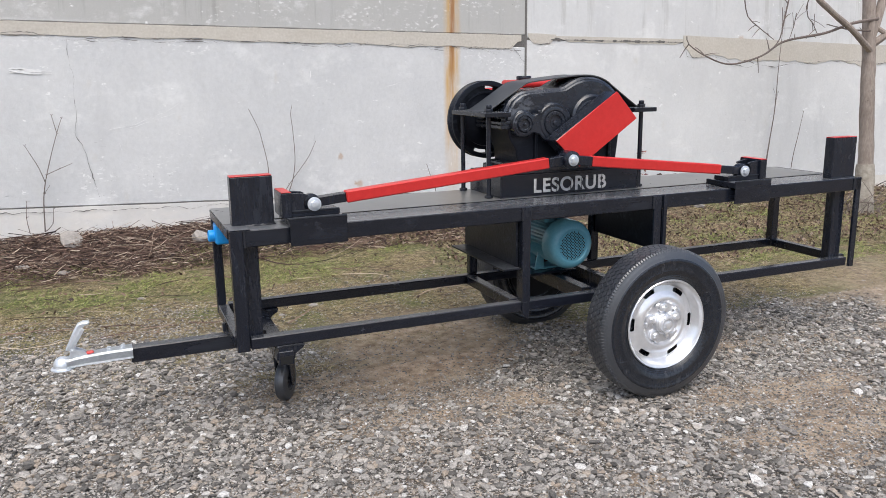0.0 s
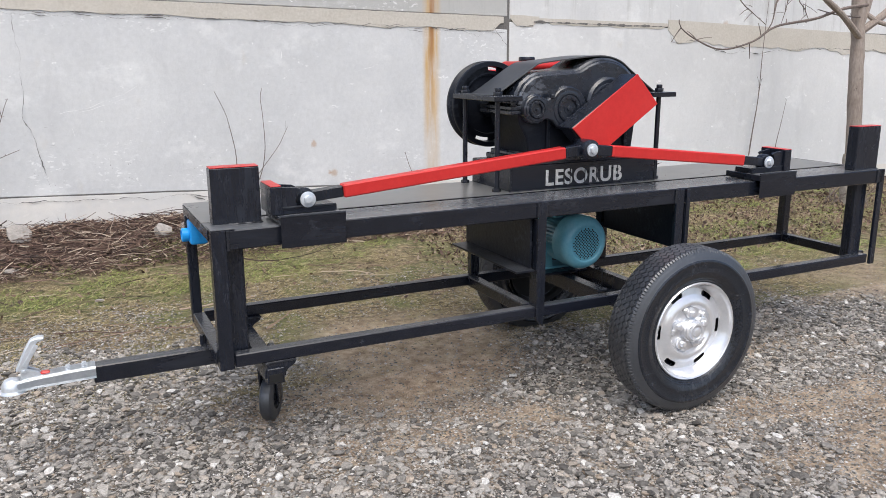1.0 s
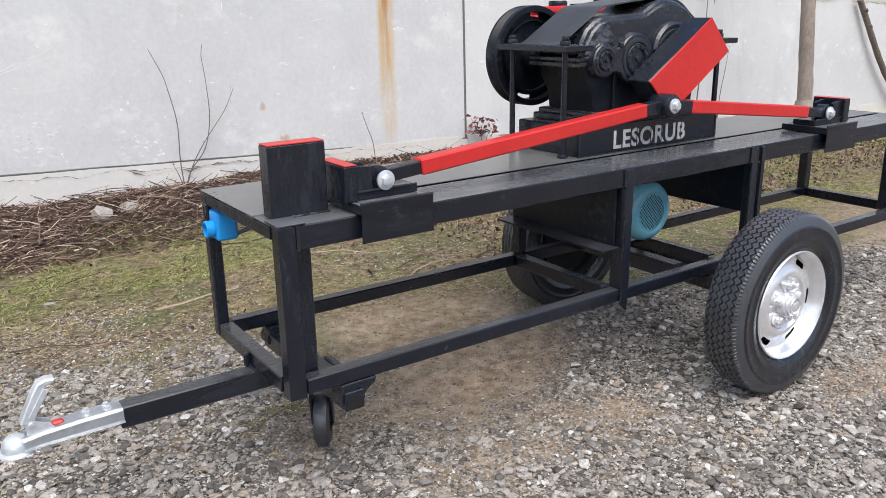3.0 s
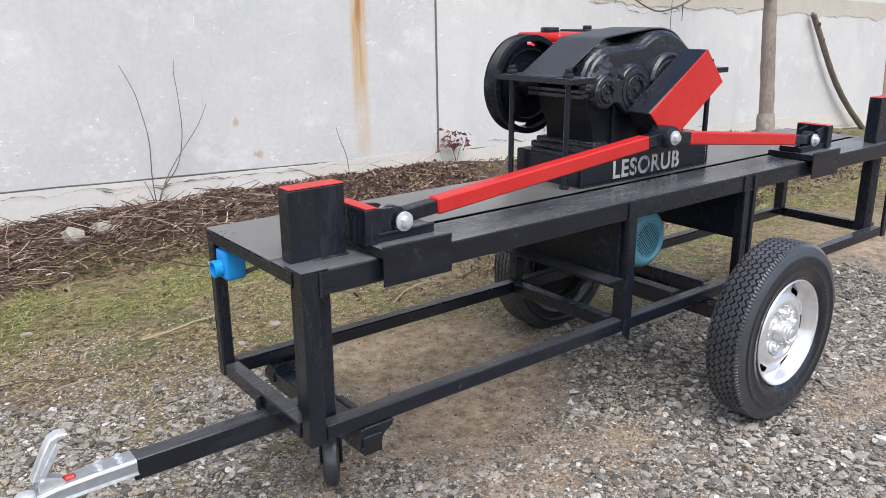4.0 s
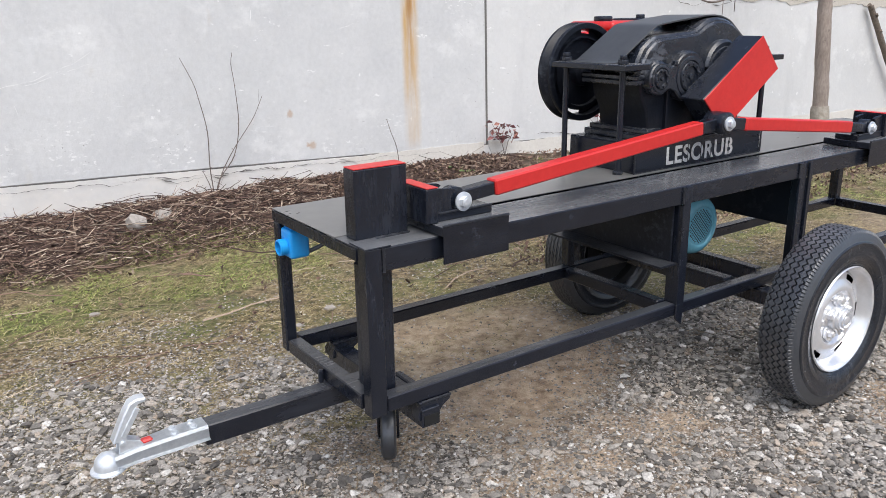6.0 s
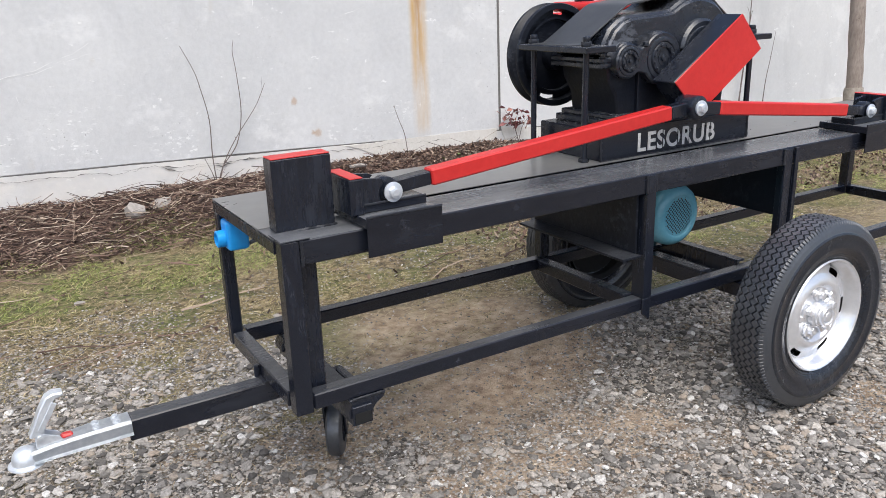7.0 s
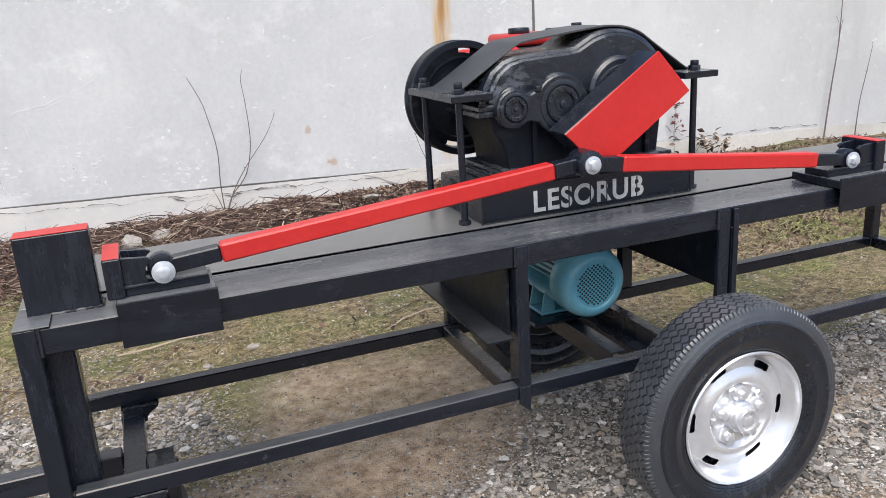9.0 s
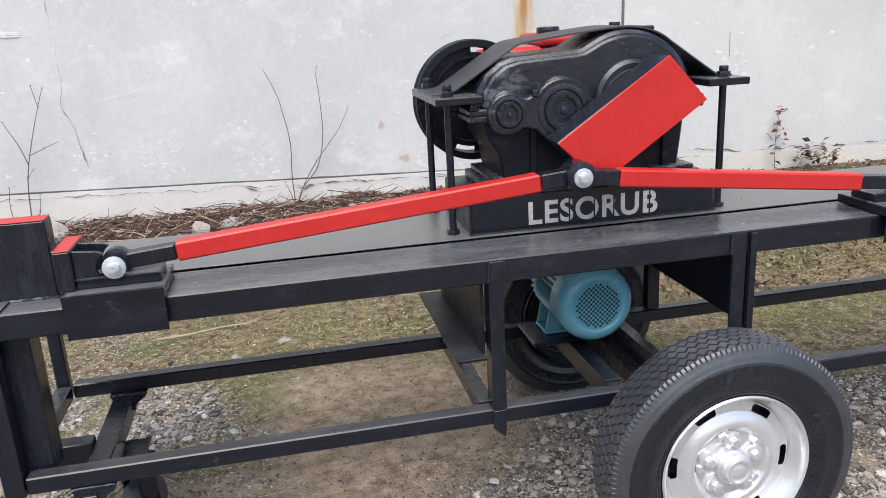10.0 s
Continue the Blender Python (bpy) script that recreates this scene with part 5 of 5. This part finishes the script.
mortar(4.43, 10.1, lambda x: 1.945, lambda x: 1.755, 0.06, WY - 0.005)
mortar(1.55, 2.80, lambda x: 0.603 + 0.022 * clamp((x - 1.7) / 0.8) + 0.008 * noise.noise((x * 6, 0, 2)) + 0.006 * noise.noise((x * 31, 0, 2)), lambda x: 0.598 - 0.14 * clamp((x - 1.55) / 0.5), 0.02, WY - 0.004, PLASTER)
mortar(2.83, 10.1, lambda x: 0.622 + 0.025 * noise.noise((x * 1.7, 0, 5)) + 0.012 * noise.noise((x * 8, 0, 6)) + 0.006 * noise.noise((x * 31, 0, 2)), lambda x: 0.46, 0.03, WY - 0.004, PLASTER)


def crack(pts, width, rag, material=None):
    """A thin broken line on the wall's face from point to point."""
    b = bmesh.new()
    line = []
    for (xa, za), (xb, zb) in zip(pts, pts[1:]):
        k = max(2, int(math.hypot(xb - xa, zb - za) / 0.012))
        line += [(xa + (xb - xa) * i / k, za + (zb - za) * i / k) for i in range(k)]
    prev = None
    for i, (x, z) in enumerate(line):
        x, z = (x + rag * (0.8 * noise.noise((x * 5, z * 5, 1)) + 0.35 * noise.noise((x * 19, z * 19, 2)) + 0.10 * noise.noise((x * 70, z * 70, 2))),
                z + rag * (0.8 * noise.noise((x * 5, z * 5, 11)) + 0.35 * noise.noise((x * 19, z * 19, 12)) + 0.10 * noise.noise((x * 70, z * 70, 12))))
        t = width * max(0.12 if material is None else 0.0, 0.35 + 1.5 * noise.noise((x * 9, z * 9, 6)) + 0.8 * noise.noise((x * 40, z * 40, 7)))
        ax, az = (0.7, 0.7) if abs(pts[0][0] - pts[-1][0]) < abs(pts[0][1] - pts[-1][1]) else (0.15, 1.0)
        cur = [b.verts.new((x - t * ax, WY - 0.0065, z - t * az)), b.verts.new((x + t * ax, WY - 0.0065, z + t * az))]
        if prev:
            b.faces.new((prev[0], prev[1], cur[1], cur[0]))
        prev = cur
    part("crack" if material is None else "scratch", b, material or GAP, wall)


crack([(-0.638, 1.738), (-0.622, 1.42), (-0.603, 1.09), (-0.491, 0.64)], 0.0030, 0.035)
crack([(-3.0, 0.585), (0.0, 0.575), (1.3, 0.575), (2.4, 0.58)], 0.0028, 0.03)
crack([(0.2, 0.55), (0.75, 0.57), (1.1, 0.585)], 0.0035, 0.05)
crack([(-3.0, 1.722), (-1.0, 1.735), (0.5, 1.748), (2.8, 1.765)], 0.0030, 0.035)
crack([(-1.2, 1.712), (-0.3, 1.725), (0.3, 1.728)], 0.0022, 0.04)
crack([(0.9, 1.735), (1.5, 1.742), (2.1, 1.738)], 0.0022, 0.04)
crack([(2.3, 1.76), (2.55, 1.72), (2.70, 1.80), (2.8, 1.66)], 0.003, 0.03)
crack([(2.83, 1.80), (3.05, 1.83)], 0.003, 0.02)
crack([(3.05, 1.855), (3.6, 1.868), (4.43, 1.882)], 0.012, 0.006)
crack([(4.43, 1.87), (4.46, 1.76), (4.9, 1.77), (5.0, 1.70), (5.6, 1.70), (6.2, 1.77), (7.5, 1.78)], 0.004, 0.03)
crack([(3.3, 0.66), (3.9, 0.63), (4.6, 0.65), (5.4, 0.66)], 0.004, 0.03)
crack([(3.9, 0.74), (4.02, 0.62)], 0.003, 0.02)
crack([(3.58, 1.43), (3.585, 1.26)], 0.002, 0.005)
crack([(1.01, 1.08), (1.0, 0.92)], 0.0012, 0.005)
for pts in ([(-0.42, 1.12), (-0.25, 1.16), (-0.05, 1.24), (0.08, 1.33)], [(-0.3, 1.13), (-0.1, 1.19), (0.05, 1.25)], [(-0.02, 1.20), (0.12, 1.22)], [(0.02, 1.1), (0.2, 1.05)], [(0.08, 1.02), (0.22, 1.0)], [(0.75, 1.18), (0.80, 1.185)], [(-0.35, 1.03), (-0.34, 0.97)], [(2.5, 1.5), (2.62, 1.38)], [(1.6, 1.45), (1.75, 1.5)], [(3.9, 1.3), (4.2, 1.25)]):
    crack(pts, 0.0014, 0.012, CHALK)
crack([(0.998, 1.55), (0.985, 1.47), (0.968, 1.40)], 0.0075, 0.016, CHALK)
for z in (1.522, 1.512, 1.50):
    crack([(-1.0, z), (-0.85, z - 0.004), (-0.73, z - 0.008)], 0.0055, 0.02, CHALK)

# brick pier at the wall's far end
BRICK = paint("red_brick", (0.42, 0.25, 0.185), (0.60, 0.46, 0.37), 0.9, fine=40, coarse=5, bump=0.6)
pier = tagged(new("brick_pier"), "pier of worn red bricks with pale mortar at the end of the wall", "brick pier", kind="structure")
BASES[pier.name] = Vector((0, 0, 0))
part("mortar_core", box(bmesh.new(), 10.165, 10.93, WY - 0.02, WY + 0.3, 0.0, 3.2, 0), MORTAR, pier)
for row in range(26):
    for k in range(3):
        z0 = 0.40 + row * 0.075
        x0 = 10.158 + k * 0.26 - (0.13 if row % 2 else 0.0)
        xa, xb = max(10.158, x0), min(10.937, x0 + 0.25)
        if xb - xa > 0.05:
            q = rng.uniform(0, 0.008)
            part("brick", box(bmesh.new(), xa, xb, WY - 0.032 - q, WY + 0.05, z0, z0 + 0.065, 0.004), BRICK, pier)

# ---- bare tree, saplings, leaning pole (world axes) ----
BARK = paint("grey_bark", (0.20, 0.158, 0.132), (0.48, 0.42, 0.37), 0.85, fine=70, coarse=5, bump=0.8, stretch=(1, 1, 0.28), scuff=[(16.0, (1, 1, 0.9), 0.60, 0.66, (0.07, 0.052, 0.042), 0.9), (9.0, (1, 1, 0.25), 0.50, 0.62, (0.13, 0.10, 0.085), 0.55)])
LICHEN = paint("pale_flaking_bark", (0.22, 0.19, 0.155), (0.56, 0.52, 0.45), 0.9, fine=34, coarse=14, bump=1.0, scuff=[(22.0, (1, 1, 0.7), 0.50, 0.58, (0.13, 0.105, 0.085), 0.8)])
TWIG = paint("brown_twig", (0.10, 0.08, 0.07), (0.26, 0.21, 0.185), 0.85, fine=60, coarse=9, bump=0.4)
ROUGH = paint("rough_pole_bark", (0.10, 0.08, 0.065), (0.28, 0.23, 0.19), 0.9, fine=50, coarse=10, bump=0.9)


TX, TY = 5.54, 2.157
tree = tagged(new("bare_tree"), "leafless tree with grey bark standing before the wall", "tree")
tree.matrix_world = Matrix.Translation((TX, TY, 0.30))
BASES[tree.name] = Vector((TX, TY, 0.30))
part("trunk", tube(bmesh.new(), [(TX + 0.025, TY, 0.22), (TX + 0.02, TY, 0.42), (TX + 0.01, TY, 0.9), (TX - 0.02, TY, 1.4), (TX - 0.04, TY, 1.75), (TX - 0.08, TY, 2.2), (TX - 0.05, TY + 0.05, 3.3)], 0.066, 0.042, 16, 0.12), BARK, tree)
part("limb", tube(bmesh.new(), [(TX - 0.04, TY - 0.02, 1.74), (TX - 0.18, TY - 0.06, 1.80), (TX - 0.38, TY - 0.1, 1.90), (TX - 0.62, TY - 0.1, 2.03), (TX - 0.85, TY - 0.1, 2.2), (TX - 1.2, TY - 0.1, 2.7)], 0.028, 0.016, 10, 0.1), BARK, tree)
part("limb", tube(bmesh.new(), [(TX, TY, 1.80), (TX + 0.2, TY - 0.1, 1.98), (TX + 0.4, TY - 0.1, 2.2), (TX + 0.7, TY, 2.8)], 0.035, 0.015, 8, 0.1), BARK, tree)
part("limb", tube(bmesh.new(), [(TX, TY, 1.95), (TX + 0.15, TY - 0.1, 1.85), (TX + 0.35, TY - 0.15, 1.9), (TX + 0.8, TY - 0.1, 2.1)], 0.022, 0.008, 8, 0.1), BARK, tree)


part("limb", tube(bmesh.new(), [(TX - 0.03, TY + 0.01, 1.82), (TX + 0.05, TY, 2.05), (TX + 0.10, TY, 2.3), (TX + 0.22, TY, 3.0)], 0.040, 0.022, 10, 0.1), BARK, tree)
part("trunk_foot", tube(bmesh.new(), [(TX + 0.03, TY, 0.20), (TX + 0.025, TY, 0.30), (TX + 0.02, TY, 0.45), (TX + 0.018, TY, 0.60), (TX + 0.010, TY, 0.80)], 0.092, 0.069, 18, 0.22, 0.025), LICHEN, tree, "pale flaking bark at the trunk's foot")


def branch(pts, r0, r1, shoots):
    """A thin branch with short side shoots."""
    b = tube(bmesh.new(), pts, r0, r1, 6, 0.1)
    for i in range(shoots):
        f = rng.uniform(0.1, 0.98) * (len(pts) - 1)
        k = int(f)
        c = Vector(pts[k]).lerp(Vector(pts[k + 1]), f - k)
        d = Vector((rng.normal(-0.3, 1), rng.normal(0, 0.5), rng.normal(0.35, 0.8))).normalized() * rng.uniform(0.03, 0.16)
        tube(b, [c, c + d * 0.5 + Vector((0, 0, 0.006)), c + d], r1 * 1.1, r1 * 0.5, 4)
    return part("twig", b, TWIG, tree)


Y = TY - 0.05
branch([(TX - 0.02, Y, 2.0), (TX - 0.31, Y, 1.95), (TX - 0.61, Y, 1.86), (4.51, Y, 1.78), (4.29, Y, 1.664), (3.98, Y, 1.591), (3.735, Y, 1.647), (3.583, Y, 1.724), (3.56, Y, 1.78)], 0.014, 0.004, 9)
branch([(4.62, Y, 2.5), (4.534, Y, 2.104), (4.50, Y, 1.95), (4.463, Y, 1.799), (4.40, Y, 1.73)], 0.010, 0.004, 6)
branch([(4.0, Y, 2.4), (4.09, Y, 2.08), (4.13, Y, 1.95), (4.245, Y, 1.876), (4.40, Y, 1.79)], 0.007, 0.003, 5)
branch([(4.9, Y, 2.4), (4.72, Y, 2.05), (4.80, Y, 1.93), (4.86, Y, 1.84)], 0.007, 0.003, 5)
branch([(4.62, Y, 2.0), (4.60, Y, 1.9), (4.56, Y, 1.80)], 0.004, 0.002, 5)
branch([(TX - 0.1, Y, 1.9), (5.2, Y, 1.90), (4.95, Y, 1.93)], 0.008, 0.003, 4)
branch([(3.0, Y, 2.35), (3.15, Y, 2.09), (3.3, Y, 2.04), (3.5, Y, 2.09), (3.7, Y, 2.3)], 0.006, 0.003, 4)
branch([(2.9, Y, 2.25), (3.05, Y, 2.10), (3.35, Y, 2.07), (3.45, Y, 2.2)], 0.004, 0.002, 3)
for k in range(14):
    a = rng.uniform(0, 6.283)
    p = Vector((TX + 0.15 * math.cos(a), TY + 0.15 * math.sin(a) - 0.05, 0.33))
    branch([p, p + Vector((rng.normal(0, 0.06), rng.normal(0, 0.05), rng.uniform(0.06, 0.16))), p + Vector((rng.normal(0.05, 0.12), rng.normal(-0.05, 0.08), rng.uniform(0.12, 0.30)))], 0.005, 0.003, 2)


def sapling(base, stems, label):
    b = bmesh.new()
    for pts, r in stems:
        fork = r < 0
        tube(b, pts if fork else [base] + pts, abs(r), 0.0016, 6, 0.15, 0.03)
        for k in range(5):  # buds and knots
            q = Vector(pts[rng.integers(len(pts))])
            d = Vector((rng.normal(0, 1), rng.normal(0, 0.4), 0.7)).normalized() * rng.uniform(0.006, 0.018)
            tube(b, [q, q + d], 0.0018, 0.001, 4)
    ob = tagged(new("dry_sapling"), label, "sapling", "saplings at the wall")
    ob.matrix_world = Matrix.Translation(base)
    BASES[ob.name] = Vector(base)
    part("stem", b, TWIG, ob)


S = WY - 0.06
sapling((0.66, S, 0.42), [([(0.645, S, 0.62), (0.647, S, 0.84), (0.612, S, 1.03), (0.585, S, 1.13), (0.52, S, 1.27)], 0.0038), ([(0.70, S, 0.55), (0.80, S, 0.68), (0.845, S, 0.87), (0.838, S, 1.1), (0.825, S, 1.23), (0.835, S, 1.285)], 0.0038),
                          ([(0.715, S, 0.58), (0.80, S, 0.72), (0.90, S, 0.85), (0.95, S, 0.92), (1.005, S, 1.03)], 0.0034), ([(0.60, S, 0.50), (0.55, S, 0.52)], 0.004), ([(0.63, S, 0.53), (0.60, S, 0.60)], 0.004), ([(0.74, S, 0.48), (0.82, S, 0.52)], 0.003)], "leafless three-stemmed sapling at the foot of the wall")
sapling((-0.85, S, 0.45), [([(-0.84, S, 0.7), (-0.79, S, 0.92), (-0.72, S, 1.15), (-0.70, S, 1.2)], 0.0045), ([(-0.826, S, 0.78), (-0.86, S, 0.88), (-0.90, S, 0.96), (-0.93, S, 1.02)], -0.0034), ([(-0.815, S, 0.83), (-0.73, S, 0.87), (-0.66, S, 0.90)], -0.0028), ([(-0.735, S, 1.1), (-0.76, S, 1.22)], -0.0026), ([(-0.80, S, 0.50), (-0.79, S, 0.60)], 0.003), ([(-0.94, S, 0.44), (-0.955, S, 0.55), (-0.945, S, 0.65)], -0.003), ([(-0.84, S, 0.70), (-0.80, S, 0.76)], -0.002)], "leafless forked sapling at the foot of the wall")
sapling((1.99, S, 0.5), [([(1.97, S, 0.65), (1.93, S, 0.75), (1.90, S, 0.84)], 0.0035)], "single thin dry stalk at the foot of the wall")
sapling((5.38, S, 0.42), [([(5.44, S, 0.9), (5.50, S, 1.3), (5.52, S, 1.7), (5.56, S, 2.2)], 0.008), ([(5.46, S, 1.0), (5.50, S, 1.38), (5.47, S, 1.48)], 0.003), ([(5.50, S, 1.3), (5.53, S, 1.45)], 0.003)], "tall thin dry stem against the wall")
sapling((5.72, S, 0.42), [([(5.76, S, 0.8), (5.82, S, 1.05), (5.87, S, 1.27)], 0.006)], "thin dry stem against the wall")

pole = tagged(new("wooden_pole"), "rough grey wooden pole leaning against the wall", "pole")
pole.matrix_world = Matrix.Translation((9.5, 2.75, 0.5))
BASES[pole.name] = Vector((9.5, 2.75, 0.5))
b = tube(bmesh.new(), [(9.50, 3.08, 0.30), (9.46, 3.09, 0.39), (9.03, 3.11, 0.70), (8.70, 3.115, 0.98), (8.44, 3.12, 1.277), (8.22, 3.135, 1.59), (8.12, 3.15, 1.75)], 0.036, 0.031, 12, 0.10)
for x, z in ((8.185, 1.645), (8.30, 1.475), (8.56, 1.135)):  # knots
    tube(b, [(x + 0.015, 3.115, z), (x - 0.025, 3.095, z + 0.018)], 0.020, 0.012, 8, 0.2)
tube(b, [(8.13, 3.14, 1.725), (8.07, 3.13, 1.745), (8.045, 3.13, 1.76)], 0.026, 0.022, 8, 0.2)
part("pole_shaft", b, ROUGH, pole)

# low plants at the wall: red-brown bramble leaves and a green weed
REDLEAF = island_material("red_bramble_leaf", [(0.0, (0.10, 0.03, 0.035)), (0.5, (0.22, 0.07, 0.075)), (1.0, (0.36, 0.17, 0.13))], 0.6, 60, 0.3)
GREENLEAF = island_material("green_weed_leaf", [(0.0, (0.06, 0.12, 0.03)), (1.0, (0.18, 0.27, 0.08))], 0.6, 60, 0.3)


def leafy(name, base, shape, count, size, material, label, category, stems):
    ob = tagged(new(name), label, category)
    ob.matrix_world = Matrix.Translation(base)
    BASES[ob.name] = Vector(base)
    b = bmesh.new()
    for pts, r in stems:
        tube(b, pts, r, 0.0015, 5, 0.1)
    if stems:
        part("stem", b, TWIG, ob)
    b = bmesh.new()
    for i in range(count):
        c = Vector(shape(i))
        a, e, s = rng.uniform(0, 6.283), rng.normal(0.2, 0.5), size * rng.uniform(0.6, 1.3)
        m4 = Matrix.Translation(c) @ Euler((e, rng.normal(0, 0.5), a)).to_matrix().to_4x4()
        v = [b.verts.new(m4 @ Vector(p)) for p in ((0, 0, 0), (s * 0.45, s * 0.28, s * 0.12), (s, 0, -s * 0.05), (s * 0.45, -s * 0.28, s * 0.12), (s * 0.5, 0, 0))]
        for f in ((0, 4, 1), (1, 4, 2), (2, 4, 3), (3, 4, 0)):
            b.faces.new([v[k] for k in f])
    part("leaves", b, material, ob, smooth=False)


leafy("bramble", (2.92, S, 0.6), lambda i: (2.90 + rng.normal(0, 0.07), S + rng.normal(-0.03, 0.025), 0.645 + abs(rng.normal(0, 0.06))), 60, 0.055, REDLEAF, "small bramble with dull red leaves at the wall joint", "plant", [([(2.95, S, 0.48), (2.90, S, 0.64), (2.82, S, 0.76)], 0.004), ([(2.93, S, 0.48), (2.97, S, 0.62), (3.02, S, 0.68)], 0.003)])
leafy("bramble", (3.94, S, 0.62), lambda i: (3.935 + rng.normal(0, 0.022), S + rng.normal(-0.02, 0.02), 0.70 + 0.2 * (i % 3) / 2 + rng.normal(0, 0.015)), 30, 0.05, REDLEAF, "upright bramble with dull red leaves at the wall", "plant", [([(3.94, S, 0.42), (3.93, S, 0.7), (3.95, S, 0.90)], 0.003)])
leafy("bramble", (4.2, S, 0.6), lambda i: (4.19 + rng.normal(0, 0.11), S + rng.normal(-0.05, 0.03), 0.60 + rng.normal(0, 0.035)), 80, 0.055, LEAF, "low bramble with withered brown leaves at the wall", "plant", [([(4.05, S, 0.40), (4.2, S, 0.62), (4.36, S, 0.6)], 0.003)])
leafy("green_weed", (2.35, 2.95, 0.44), lambda i: (2.35 + rng.normal(0, 0.07), 2.93 + rng.normal(0, 0.05), 0.455 + abs(rng.normal(0, 0.02))), 46, 0.05, GREENLEAF, "low green weed in the leaf litter", "plant", [])
leafy("green_weed", (1.02, 3.0, 0.43), lambda i: (1.02 + rng.normal(0, 0.04), 3.0 + rng.normal(0, 0.03), 0.43 + abs(rng.normal(0, 0.02))), 22, 0.04, GREENLEAF, "small green weed by the sapling", "plant", [])
